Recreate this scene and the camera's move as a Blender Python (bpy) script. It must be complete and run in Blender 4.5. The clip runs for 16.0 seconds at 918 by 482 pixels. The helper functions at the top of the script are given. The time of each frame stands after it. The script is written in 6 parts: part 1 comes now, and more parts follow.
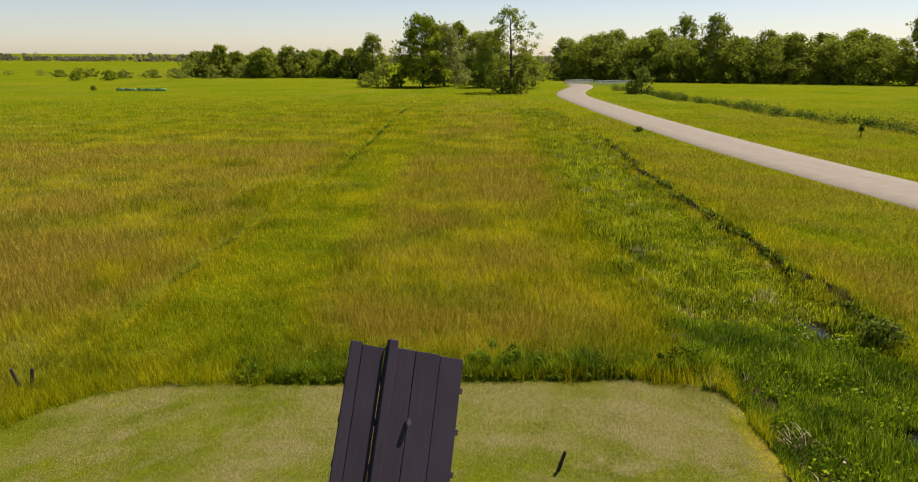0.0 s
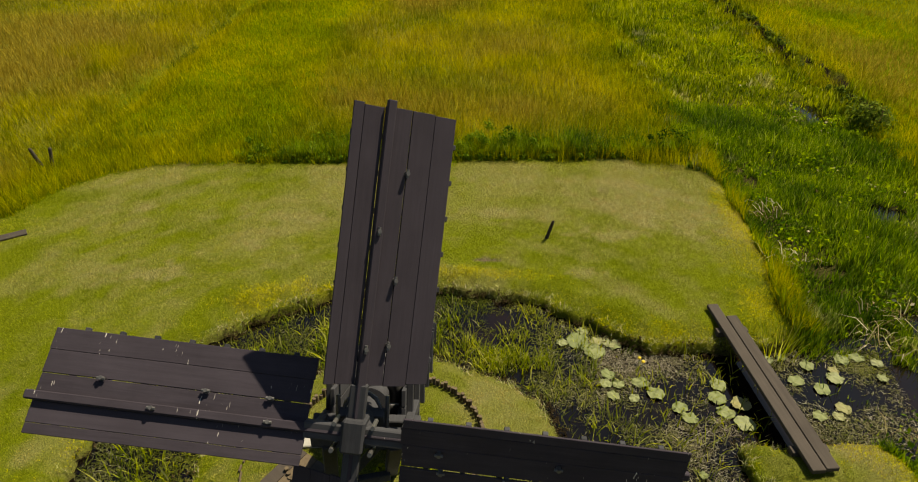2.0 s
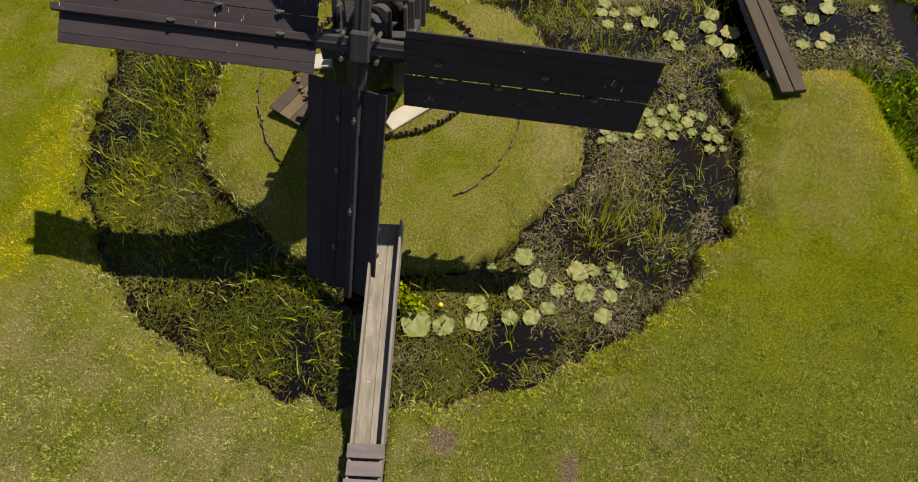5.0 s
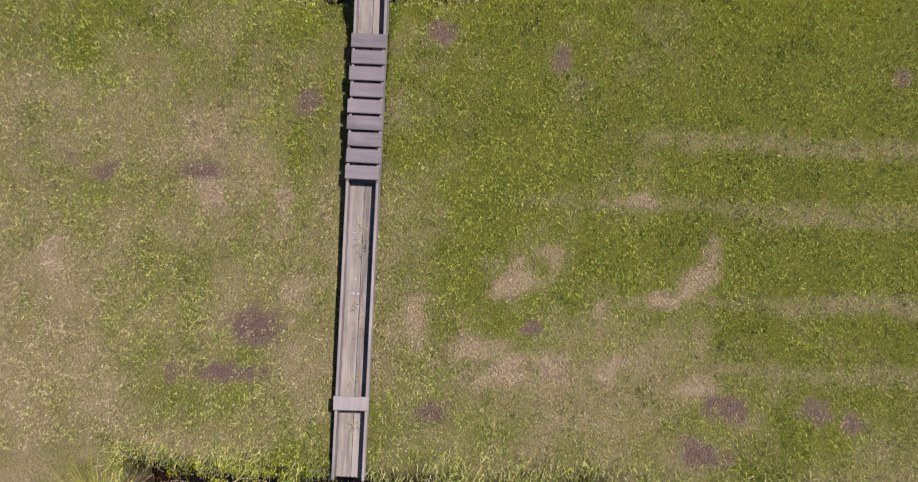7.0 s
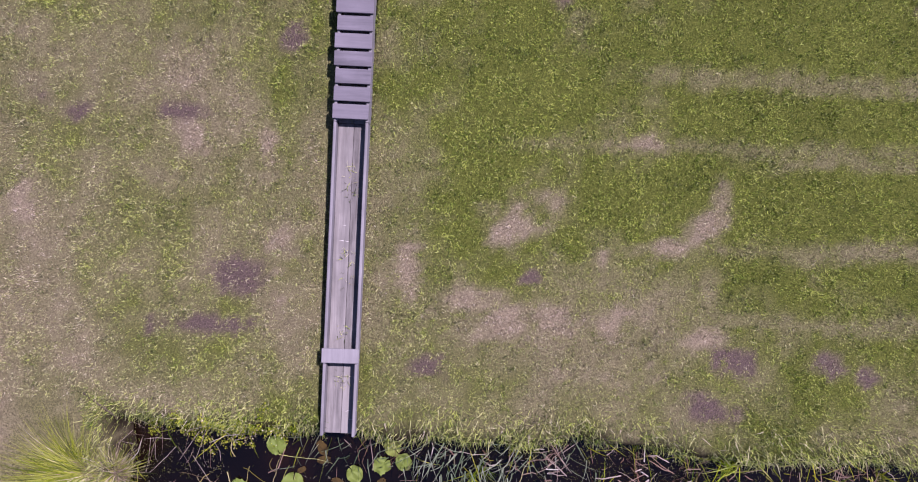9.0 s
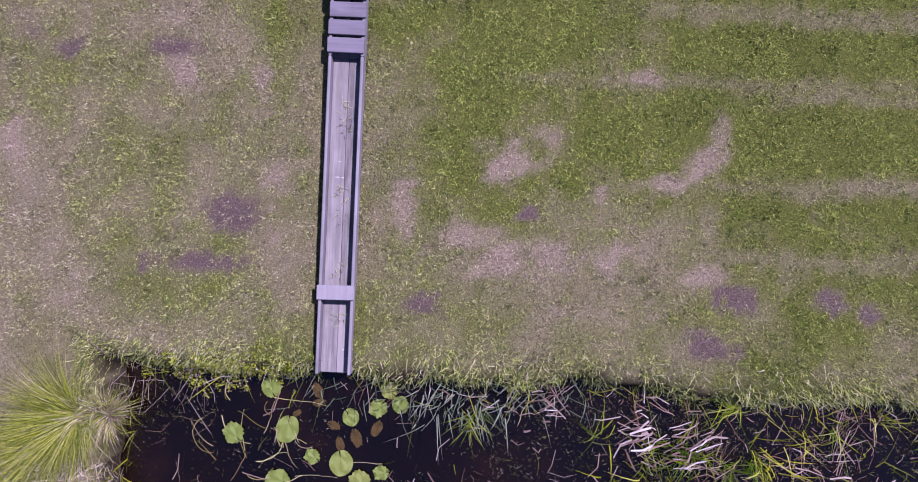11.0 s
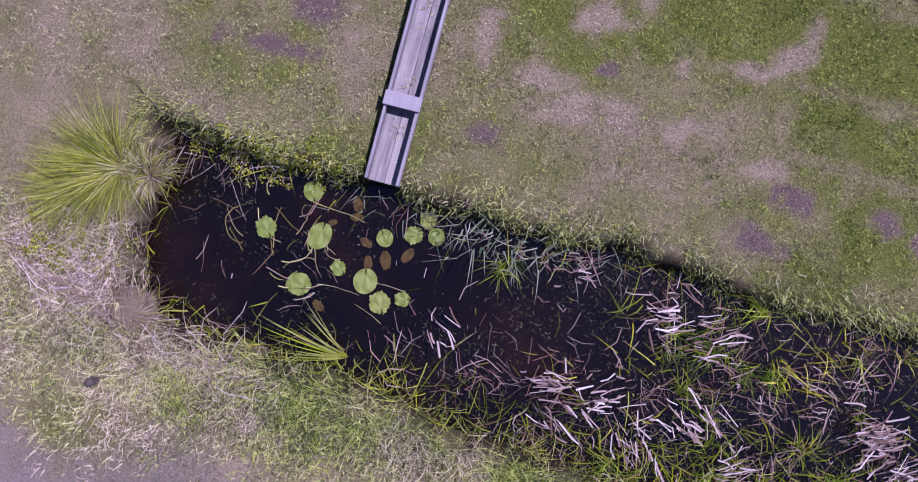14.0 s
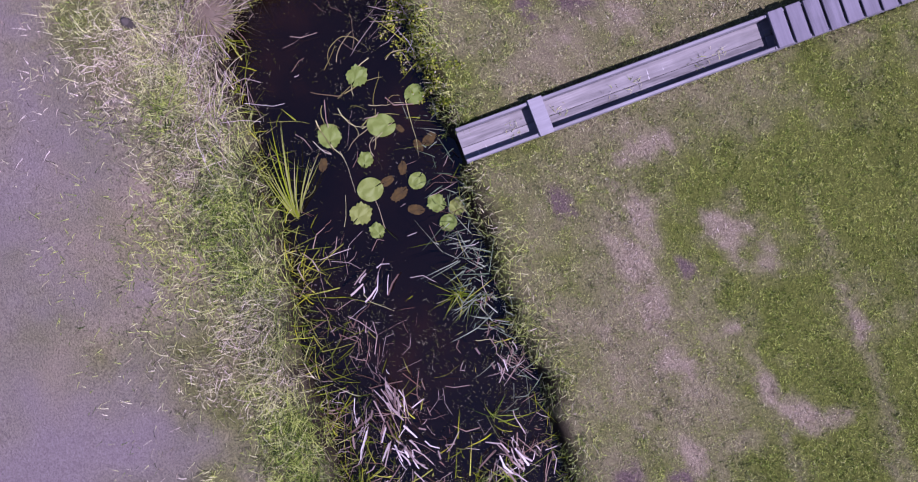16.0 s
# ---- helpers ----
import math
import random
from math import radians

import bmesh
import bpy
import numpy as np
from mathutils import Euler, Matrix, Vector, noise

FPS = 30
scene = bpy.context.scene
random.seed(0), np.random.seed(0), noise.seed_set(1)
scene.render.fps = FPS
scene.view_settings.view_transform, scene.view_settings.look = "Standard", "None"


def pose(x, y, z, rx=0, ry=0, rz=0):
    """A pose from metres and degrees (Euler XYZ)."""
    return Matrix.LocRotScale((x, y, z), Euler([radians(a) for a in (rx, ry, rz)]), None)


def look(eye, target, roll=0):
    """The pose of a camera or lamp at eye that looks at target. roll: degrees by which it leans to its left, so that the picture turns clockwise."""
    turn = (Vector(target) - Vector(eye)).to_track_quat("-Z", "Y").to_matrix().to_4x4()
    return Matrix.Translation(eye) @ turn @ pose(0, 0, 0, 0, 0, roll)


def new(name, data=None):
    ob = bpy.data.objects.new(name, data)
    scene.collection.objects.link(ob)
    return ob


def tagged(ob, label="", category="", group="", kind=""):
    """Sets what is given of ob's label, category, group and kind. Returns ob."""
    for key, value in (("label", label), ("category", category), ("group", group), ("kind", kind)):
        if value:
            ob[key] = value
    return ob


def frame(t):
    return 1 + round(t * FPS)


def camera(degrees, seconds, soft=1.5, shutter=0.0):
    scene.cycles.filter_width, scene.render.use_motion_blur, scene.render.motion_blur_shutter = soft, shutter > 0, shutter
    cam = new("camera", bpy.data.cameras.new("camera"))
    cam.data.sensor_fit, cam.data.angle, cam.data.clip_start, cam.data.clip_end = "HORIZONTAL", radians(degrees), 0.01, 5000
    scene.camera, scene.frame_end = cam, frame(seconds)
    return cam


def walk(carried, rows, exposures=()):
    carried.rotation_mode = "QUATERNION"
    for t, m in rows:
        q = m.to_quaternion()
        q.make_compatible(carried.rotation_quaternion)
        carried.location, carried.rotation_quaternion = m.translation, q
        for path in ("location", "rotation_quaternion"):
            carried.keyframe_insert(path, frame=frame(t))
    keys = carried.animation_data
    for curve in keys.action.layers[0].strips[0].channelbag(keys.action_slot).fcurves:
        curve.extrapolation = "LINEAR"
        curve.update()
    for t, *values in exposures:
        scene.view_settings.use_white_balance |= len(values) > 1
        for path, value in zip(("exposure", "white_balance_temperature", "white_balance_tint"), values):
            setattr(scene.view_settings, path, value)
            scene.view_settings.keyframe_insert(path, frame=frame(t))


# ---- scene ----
cam = camera(66.82, 16.0, soft=1.05, shutter=0.12)
PATH = [
    (0, 0.015, 0.653, 6.778, -14.99, 1.49, 0.28),
    (0.5, 0.033, 0.484, 6.781, -20.62, 1.45, 0.29),
    (1, 0.051, 0.328, 6.779, -25.13, 1.46, 0.26),
    (1.5, 0.066, 0.169, 6.771, -28.60, 1.45, 0.26),
    (2, 0.096, 0.003, 6.766, -31.87, 1.46, 0.31),
    (2.5, 0.132, -0.154, 6.754, -35.36, 1.47, 0.25),
    (3, 0.159, -0.324, 6.752, -39.33, 1.45, 0.22),
    (3.5, 0.157, -0.479, 6.745, -43.97, 1.37, 0.33),
    (3.7, 0.159, -0.545, 6.743, -45.89, 1.40, 0.34),
    (5.8, 0.178, -0.729, 7.050, -69.45, 1.66, 0.47),
    (6, 0.194, -0.794, 7.048, -71.75, 1.69, 0.37),
    (6.5, 0.216, -1.018, 7.051, -77.75, 1.74, 0.45),
    (6.8, 0.229, -1.150, 7.080, -83.71, 1.80, 0.26),
    (7, 0.227, -1.257, 7.080, -88.31, 1.90, 0.18),
    (7.2, 0.222, -1.356, 7.062, -90.85, 1.95, 0.20),
    (7.5, 0.223, -1.463, 7.019, -90.57, 1.96, 0.16),
    (8, 0.231, -1.516, 6.973, -90.30, 1.97, 0.14),
    (8.2, 0.238, -1.535, 6.900, -90.25, 2.00, 0.14),
    (10.3, 0.358, -1.879, 6.618, -89.47, 1.81, 0.04),
    (10.5, 0.359, -1.986, 6.617, -89.43, 1.88, 0.07),
    (11, 0.341, -2.232, 6.609, -89.57, 1.88, 0.00),
    (11.5, 0.288, -2.525, 6.601, -89.36, 1.90, -0.00),
    (12, 0.184, -2.749, 6.603, -89.52, 1.81, 0.00),
    (12.5, 0.114, -2.972, 6.584, -89.74, 1.71, 0.03),
    (13, 0.095, -3.257, 6.569, -90.16, 1.75, -0.00),
    (13.5, 0.081, -3.575, 6.576, -90.12, 1.78, 0.01),
    (14, 0.050, -3.868, 6.538, -89.52, 14.66, -0.07),
    (14.5, 0.053, -3.875, 6.516, -89.81, 27.27, -0.01),
    (15, 0.024, -3.859, 6.493, -89.89, 42.09, -0.01),
    (15.5, 0.002, -3.833, 6.473, -90.02, 54.71, 0.00),
    (16, -0.066, -3.765, 6.477, -90.74, 69.44, -0.07),
]
EXPOSURES = [(0, 0.76, 6800, 19), (0.5, 0.7, 8200, 11), (1, 0.7, 8400, 6), (2, 0.7, 8300, 2), (3.7, 0.77, 8200, 6), (5.8, 0.68, 7700, 6), (6.5, 0.74, 7000, 14), (8, 0.8, 6000, 30), (10.3, 0.82, 5300, 50), (16, 0.74, 5120, 53)]
# seconds, place, pitch, heading, roll
walk(cam, [(t, pose(x, y, z, 0, 0, yaw) @ pose(0, 0, 0, 90 + pitch) @ pose(0, 0, 0, 0, 0, roll)) for t, x, y, z, pitch, yaw, roll in PATH], EXPOSURES)

# ---- light ----
SUN = Vector((0.49, 0.385, 1.0)).normalized()
world = bpy.data.worlds.new("sky")
scene.world = world
world.use_nodes = True
wn = world.node_tree.nodes
sky = wn.new("ShaderNodeTexSky")
sky.sky_type, sky.sun_disc = "NISHITA", False
sky.sun_elevation = math.asin(SUN.z)
sky.sun_rotation = math.atan2(SUN.x, SUN.y)
sky.dust_density, sky.air_density = 0.35, 0.85
wn["Background"].inputs["Strength"].default_value = 0.066
world.node_tree.links.new(sky.outputs["Color"], wn["Background"].inputs["Color"])
sun = new("sun", bpy.data.lights.new("sun", "SUN"))
sun.data.energy, sun.data.angle, sun.data.color = 5.0, radians(0.53), (1.0, 0.95, 0.87)
sun.matrix_world = look(SUN * 60, (0, 0, 0))

RNG = np.random.default_rng(7)


# ---- materials ----
def make_mat(name, rough=0.8, spec=0.3):
    m = bpy.data.materials.new(name)
    m.use_nodes = True
    nt = m.node_tree
    b = nt.nodes["Principled BSDF"]
    b.inputs["Roughness"].default_value = rough
    b.inputs["Specular IOR Level"].default_value = spec
    return m, nt, b


def node(nt, kind, **values):
    n = nt.nodes.new(kind)
    for key, value in values.items():
        n.inputs[key.replace("_", " ")].default_value = value
    return n


def noise_at(nt, vec, scale, detail=4.0, rough=0.6):
    n = node(nt, "ShaderNodeTexNoise", Scale=scale, Detail=detail, Roughness=rough)
    if vec is not None:
        nt.links.new(vec, n.inputs["Vector"])
    return n.outputs["Fac"]


def ramp(nt, fac, stops):
    r = nt.nodes.new("ShaderNodeValToRGB")
    e = r.color_ramp.elements
    while len(e) < len(stops):
        e.new(0.5)
    for el, (p, c) in zip(e, stops):
        el.position, el.color = p, (*c, 1)
    nt.links.new(fac, r.inputs["Fac"])
    return r.outputs["Color"]


def mix(nt, fac, a, b, mode="MIX"):
    n = nt.nodes.new("ShaderNodeMix")
    n.data_type, n.blend_type = "RGBA", mode
    for sock, v in ((n.inputs[0], fac), (n.inputs[6], a), (n.inputs[7], b)):
        if isinstance(v, (int, float)):
            sock.default_value = v
        elif isinstance(v, tuple):
            sock.default_value = (*v, 1)
        else:
            nt.links.new(v, sock)
    return n.outputs[2]


def bump(nt, b, height, strength=0.4, distance=0.01):
    n = node(nt, "ShaderNodeBump", Strength=strength, Distance=distance)
    nt.links.new(height, n.inputs["Height"])
    nt.links.new(n.outputs["Normal"], b.inputs["Normal"])


def position(nt):
    return nt.nodes.new("ShaderNodeNewGeometry").outputs["Position"]


def attribute(nt, name):
    n = nt.nodes.new("ShaderNodeAttribute")
    n.attribute_name = name
    return n.outputs["Fac"]


def island_random(nt):
    return nt.nodes.new("ShaderNodeNewGeometry").outputs["Random Per Island"]


def object_random(nt):
    return nt.nodes.new("ShaderNodeObjectInfo").outputs["Random"]


def blade_mat(name, fresh, dry, rough=0.75, patch=0.6, spec=0.03, chance=0.7, drift=1.7, fine=0.0):
    """Blades: fresh and dry are three-colour ramps, mixed by the blade's own dryness."""
    m, nt, b = make_mat(name, rough, spec)
    r = island_random(nt)
    n = noise_at(nt, position(nt), patch, 3.0)
    v = nt.nodes.new("ShaderNodeMath")
    v.operation = "MULTIPLY_ADD"
    nt.links.new(r, v.inputs[0])
    v.inputs[1].default_value = chance
    s = nt.nodes.new("ShaderNodeMath")
    s.operation = "MULTIPLY_ADD"
    nt.links.new(n, s.inputs[0])
    s.inputs[1].default_value, s.inputs[2].default_value = drift, 0.52 - 0.5 * chance - 0.5 * drift
    nt.links.new(s.outputs[0], v.inputs[2])
    tone = v.outputs[0]
    if fine:
        f = nt.nodes.new("ShaderNodeMath")
        f.operation = "MULTIPLY_ADD"
        nt.links.new(noise_at(nt, position(nt), 21.0, 4.0), f.inputs[0])
        f.inputs[1].default_value = fine
        g = nt.nodes.new("ShaderNodeMath")
        g.operation = "SUBTRACT"
        nt.links.new(tone, f.inputs[2])
        nt.links.new(f.outputs[0], g.inputs[0])
        g.inputs[1].default_value = 0.5 * fine
        tone = g.outputs[0]
    a = ramp(nt, tone, [(0.1, fresh[0]), (0.5, fresh[1]), (0.95, fresh[2])])
    d = ramp(nt, r, [(0.05, dry[0]), (0.5, dry[1]), (0.95, dry[2])])
    c = mix(nt, attribute(nt, "dry"), a, d)
    nt.links.new(c, b.inputs["Base Color"])
    tr = nt.nodes.new("ShaderNodeBsdfTranslucent")
    nt.links.new(c, tr.inputs["Color"])
    ms = nt.nodes.new("ShaderNodeMixShader")
    ms.inputs[0].default_value = 0.42
    nt.links.new(b.outputs[0], ms.inputs[1])
    nt.links.new(tr.outputs[0], ms.inputs[2])
    nt.links.new(ms.outputs[0], nt.nodes["Material Output"].inputs["Surface"])
    return m


LAWN = blade_mat("lawn blades", [(0.022, 0.046, 0.004), (0.215, 0.295, 0.034), (0.54, 0.58, 0.12)],
                 [(0.07, 0.05, 0.037), (0.39, 0.295, 0.21), (0.84, 0.7, 0.56)], rough=0.6, spec=0.08, chance=1.05, drift=1.4, patch=1.3, fine=2.4)
TURF = blade_mat("mossy lawn blades", [(0.085, 0.125, 0.004), (0.2, 0.235, 0.009), (0.36, 0.37, 0.03)],
                 [(0.3, 0.207, 0.055), (0.47, 0.352, 0.125), (0.64, 0.51, 0.24)], rough=0.8, chance=0.32, drift=1.9, patch=0.6, fine=1.0)
YELLOWMOSS = blade_mat("yellow moss", [(0.26, 0.26, 0.004), (0.52, 0.48, 0.006), (0.8, 0.7, 0.02)],
                       [(0.3, 0.24, 0.02), (0.48, 0.38, 0.04), (0.66, 0.54, 0.12)], rough=0.9, chance=0.6, drift=1.2, patch=1.2)
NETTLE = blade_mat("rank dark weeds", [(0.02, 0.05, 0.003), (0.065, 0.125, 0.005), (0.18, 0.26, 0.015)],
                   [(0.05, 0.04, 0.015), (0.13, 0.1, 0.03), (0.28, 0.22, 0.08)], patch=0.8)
BLUEGRASS = blade_mat("blue-green grass", [(0.07, 0.105, 0.05), (0.16, 0.21, 0.12), (0.3, 0.34, 0.22)],
                      [(0.12, 0.11, 0.07), (0.28, 0.25, 0.18), (0.45, 0.42, 0.34)])
MEADOW = blade_mat("meadow blades", [(0.078, 0.113, 0.001), (0.258, 0.26, 0.003), (0.54, 0.455, 0.008)],
                   [(0.16, 0.11, 0.008), (0.3, 0.22, 0.02), (0.48, 0.38, 0.055)], patch=0.3, drift=2.1)
REED = blade_mat("reed blades", [(0.055, 0.094, 0.002), (0.23, 0.278, 0.003), (0.5, 0.5, 0.012)],
                 [(0.15, 0.09, 0.055), (0.36, 0.26, 0.18), (0.7, 0.59, 0.5)])
REEDGREEN = blade_mat("lush ditch reeds", [(0.022, 0.065, 0.002), (0.11, 0.19, 0.003), (0.34, 0.42, 0.01)],
                      [(0.15, 0.09, 0.04), (0.34, 0.25, 0.14), (0.6, 0.5, 0.36)], patch=0.7, drift=1.9)
SEDGE = blade_mat("tussock sedge", [(0.05, 0.085, 0.004), (0.2, 0.24, 0.011), (0.46, 0.47, 0.045)],
                  [(0.2, 0.14, 0.09), (0.42, 0.32, 0.21), (0.74, 0.62, 0.48)], chance=0.9, drift=0.8)
DEADREED = blade_mat("broken dead reed", [(0.1, 0.05, 0.03), (0.2, 0.11, 0.07), (0.36, 0.25, 0.18)],
                     [(0.16, 0.1, 0.08), (0.4, 0.31, 0.26), (0.72, 0.63, 0.57)], rough=0.55, spec=0.15)
PEAT = blade_mat("peaty bank crumbs", [(0.012, 0.008, 0.004), (0.035, 0.024, 0.011), (0.09, 0.065, 0.02)],
                 [(0.03, 0.02, 0.01), (0.08, 0.055, 0.025), (0.18, 0.13, 0.06)], rough=0.95)
WEED = blade_mat("water weed", [(0.025, 0.035, 0.004), (0.075, 0.09, 0.01), (0.18, 0.185, 0.03)],
                 [(0.05, 0.036, 0.024), (0.15, 0.12, 0.085), (0.46, 0.41, 0.34)])
LEAF = blade_mat("tree leaves", [(0.07, 0.12, 0.005), (0.18, 0.235, 0.01), (0.34, 0.37, 0.025)],
                 [(0.16, 0.17, 0.045), (0.25, 0.255, 0.075), (0.37, 0.36, 0.13)], patch=0.35, drift=1.9)
# greyed, paler ramps: the haze of distance is put into the leaf colour
FARLEAF = blade_mat("haze-greyed far leaves", [(0.09, 0.095, 0.05), (0.16, 0.165, 0.085), (0.25, 0.25, 0.13)],
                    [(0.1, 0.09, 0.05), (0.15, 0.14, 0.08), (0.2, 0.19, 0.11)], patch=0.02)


def ground_material():
    m, nt, b = make_mat("meadow ground", 0.95, 0.0)
    p = position(nt)
    fine, mid, big = ramp(nt, noise_at(nt, p, 60.0, 6.0, 0.75), [(0.34, (0, 0, 0)), (0.66, (1, 1, 1))]), noise_at(nt, p, 2.2, 4.0), noise_at(nt, p, 0.06, 5.0, 0.65)
    lawn = mix(nt, fine, (0.028, 0.038, 0.007), (0.165, 0.175, 0.035))
    lawn = mix(nt, attribute(nt, "mossy"), lawn, mix(nt, fine, (0.055, 0.075, 0.004), (0.17, 0.19, 0.012)))
    lawn = mix(nt, attribute(nt, "soil"), lawn, mix(nt, fine, (0.13, 0.095, 0.065), (0.4, 0.31, 0.21)))
    lawn = mix(nt, attribute(nt, "scar"), lawn, mix(nt, fine, (0.035, 0.024, 0.022), (0.19, 0.134, 0.108)))
    lawn = mix(nt, attribute(nt, "moss"), lawn, mix(nt, mid, (0.2, 0.2, 0.01), (0.34, 0.29, 0.03)))
    far = ramp(nt, big, [(0.36, (0.052, 0.088, 0.002)), (0.5, (0.092, 0.115, 0.002)), (0.64, (0.13, 0.118, 0.005))])
    far = mix(nt, mid, far, mix(nt, fine, (0.045, 0.075, 0.003), (0.16, 0.19, 0.006)))
    far = mix(nt, attribute(nt, "dry"), far, (0.2, 0.15, 0.035))
    c = mix(nt, attribute(nt, "mown"), far, lawn)
    c = mix(nt, attribute(nt, "bare"), c, mix(nt, fine, (0.14, 0.105, 0.095), (0.25, 0.205, 0.185)))
    c = mix(nt, attribute(nt, "mud"), c, mix(nt, mid, (0.018, 0.013, 0.009), (0.05, 0.036, 0.024)))
    nt.links.new(c, b.inputs["Base Color"])
    bump(nt, b, fine, 0.7, 0.03)
    return m


GROUND = ground_material()


def wood_material(name, dark, light, along="Y", rough=0.75, grain=26.0, spec=0.3, flakes=None):
    m, nt, b = make_mat(name, rough, spec)
    tc = nt.nodes.new("ShaderNodeTexCoord")
    mp = nt.nodes.new("ShaderNodeMapping")
    mp.inputs["Scale"].default_value = {"X": (0.06, 1, 1), "Y": (1, 0.06, 1), "Z": (1, 1, 0.06)}[along]
    off = nt.nodes.new("ShaderNodeVectorMath")
    off.operation = "MULTIPLY_ADD"
    off.inputs[1].default_value = (9, 9, 9)
    nt.links.new(object_random(nt), off.inputs[0])
    nt.links.new(tc.outputs["Object"], off.inputs[2])
    nt.links.new(off.outputs[0], mp.inputs["Vector"])
    g = noise_at(nt, mp.outputs[0], grain, 6.0, 0.7)
    s = noise_at(nt, off.outputs[0], 2.3, 4.0)
    c = ramp(nt, g, [(0.3, dark), (0.72, light)])
    c = mix(nt, s, c, tuple(0.55 * v for v in dark))
    c = mix(nt, object_random(nt), c, mix(nt, 0.5, c, tuple(0.8 * v for v in light)))
    if flakes:
        # pale droppings that have run a little way across the boards
        across = nt.nodes.new("ShaderNodeMapping")
        across.inputs["Scale"].default_value = (0.16, 1, 1)
        nt.links.new(off.outputs[0], across.inputs["Vector"])
        f = ramp(nt, noise_at(nt, across.outputs[0], 62.0, 1.0), [(0.71, (0, 0, 0)), (0.725, (1, 1, 1))])
        f2 = ramp(nt, noise_at(nt, off.outputs[0], 2.2, 2.0), [(0.57, (0, 0, 0)), (0.64, (1, 1, 1))])
        c = mix(nt, mix(nt, 1.0, f, f2, "MULTIPLY"), c, flakes)
    nt.links.new(c, b.inputs["Base Color"])
    bump(nt, b, g, 0.35, 0.004)
    return m


TARRED = wood_material("black tarred boards", (0.036, 0.03, 0.038), (0.062, 0.052, 0.066), "Y", 0.85, 30.0, 0.06, (0.55, 0.5, 0.46))
BEAM = wood_material("dark grey beams", (0.026, 0.026, 0.03), (0.078, 0.077, 0.087), "Y", 0.8, 24.0, 0.1)
GREYWOOD = wood_material("weathered grey wood", (0.13, 0.117, 0.118), (0.34, 0.307, 0.305), "Y", 0.85, 22.0, 0.2)
TARREDCLEAN = wood_material("black tarred boards with few marks", (0.036, 0.03, 0.038), (0.062, 0.052, 0.066), "Y", 0.85, 30.0, 0.06)
TROUGHFLOOR = wood_material("washed trough floor", (0.07, 0.061, 0.056), (0.38, 0.34, 0.31), "Y", 0.85, 24.0, 0.2, (0.5, 0.46, 0.42))
COVERWOOD = wood_material("weathered cover planks", (0.09, 0.08, 0.088), (0.25, 0.218, 0.236), "X", 0.85, 22.0, 0.2)
BROWNWOOD = wood_material("old footbridge planks", (0.028, 0.022, 0.019), (0.09, 0.072, 0.06), "Y", 0.85, 20.0, 0.2)
LOGWOOD = wood_material("edging logs", (0.06, 0.045, 0.03), (0.2, 0.15, 0.1), "Z", 0.9, 20.0, 0.1)
BARK = wood_material("tree bark", (0.04, 0.03, 0.022), (0.12, 0.1, 0.08), "Z", 0.95, 8.0, 0.1)


def plain_material(name, a, b_, scale, rough, metal=0.0, relief=0.0):
    m, nt, b = make_mat(name, rough, 0.4)
    tc = nt.nodes.new("ShaderNodeTexCoord").outputs["Object"]
    n = noise_at(nt, tc, scale, 6.0, 0.7)
    c = mix(nt, noise_at(nt, tc, scale * 0.13, 3.0), mix(nt, n, a, b_), tuple(0.75 * v for v in a))
    nt.links.new(c, b.inputs["Base Color"])
    b.inputs["Metallic"].default_value = metal
    if relief:
        bump(nt, b, n, 0.5, relief)
    return m


CONCRETE = plain_material("pale concrete", (0.3, 0.28, 0.25), (0.52, 0.5, 0.45), 30.0, 0.9, 0, 0.004)
IRON = plain_material("blackened iron", (0.08, 0.08, 0.085), (0.24, 0.22, 0.21), 40.0, 0.5, 0.6)
ASPHALT = plain_material("sun-bleached asphalt", (0.17, 0.145, 0.1), (0.26, 0.225, 0.16), 9.0, 0.9, 0, 0.004)
WHITEPAINT = plain_material("white fence paint", (0.75, 0.75, 0.72), (0.82, 0.82, 0.8), 6.0, 0.6)
TARP = plain_material("pale green sheeting", (0.1, 0.26, 0.06), (0.26, 0.42, 0.16), 1.5, 0.7)


def water_material():
    m, nt, b = make_mat("dark peaty water", 0.04, 0.36)
    p = position(nt)
    c = ramp(nt, noise_at(nt, p, 0.9, 5.0, 0.6), [(0.32, (0.0015, 0.0012, 0.0014)), (0.55, (0.004, 0.0022, 0.0018)), (0.75, (0.011, 0.0045, 0.0025))])
    nt.links.new(c, b.inputs["Base Color"])
    bump(nt, b, noise_at(nt, p, 5.0, 3.0), 0.05, 0.02)
    return m


WATER = water_material()


def pad_material(name, tones, fleck):
    m, nt, b = make_mat(name, 0.6, 0.2)
    tc = nt.nodes.new("ShaderNodeTexCoord").outputs["Object"]
    r = object_random(nt)
    c = ramp(nt, r, list(zip((0.0, 0.5, 0.85, 1.0), tones)))
    c = mix(nt, noise_at(nt, tc, 14.0, 4.0), c, fleck)
    c = mix(nt, ramp(nt, noise_at(nt, tc, 25.0, 2.0), [(0.68, (0, 0, 0)), (0.75, (1, 1, 1))]), c, (0.12, 0.09, 0.02))
    nt.links.new(c, b.inputs["Base Color"])
    bump(nt, b, noise_at(nt, tc, 9.0), 0.3, 0.01)
    return m


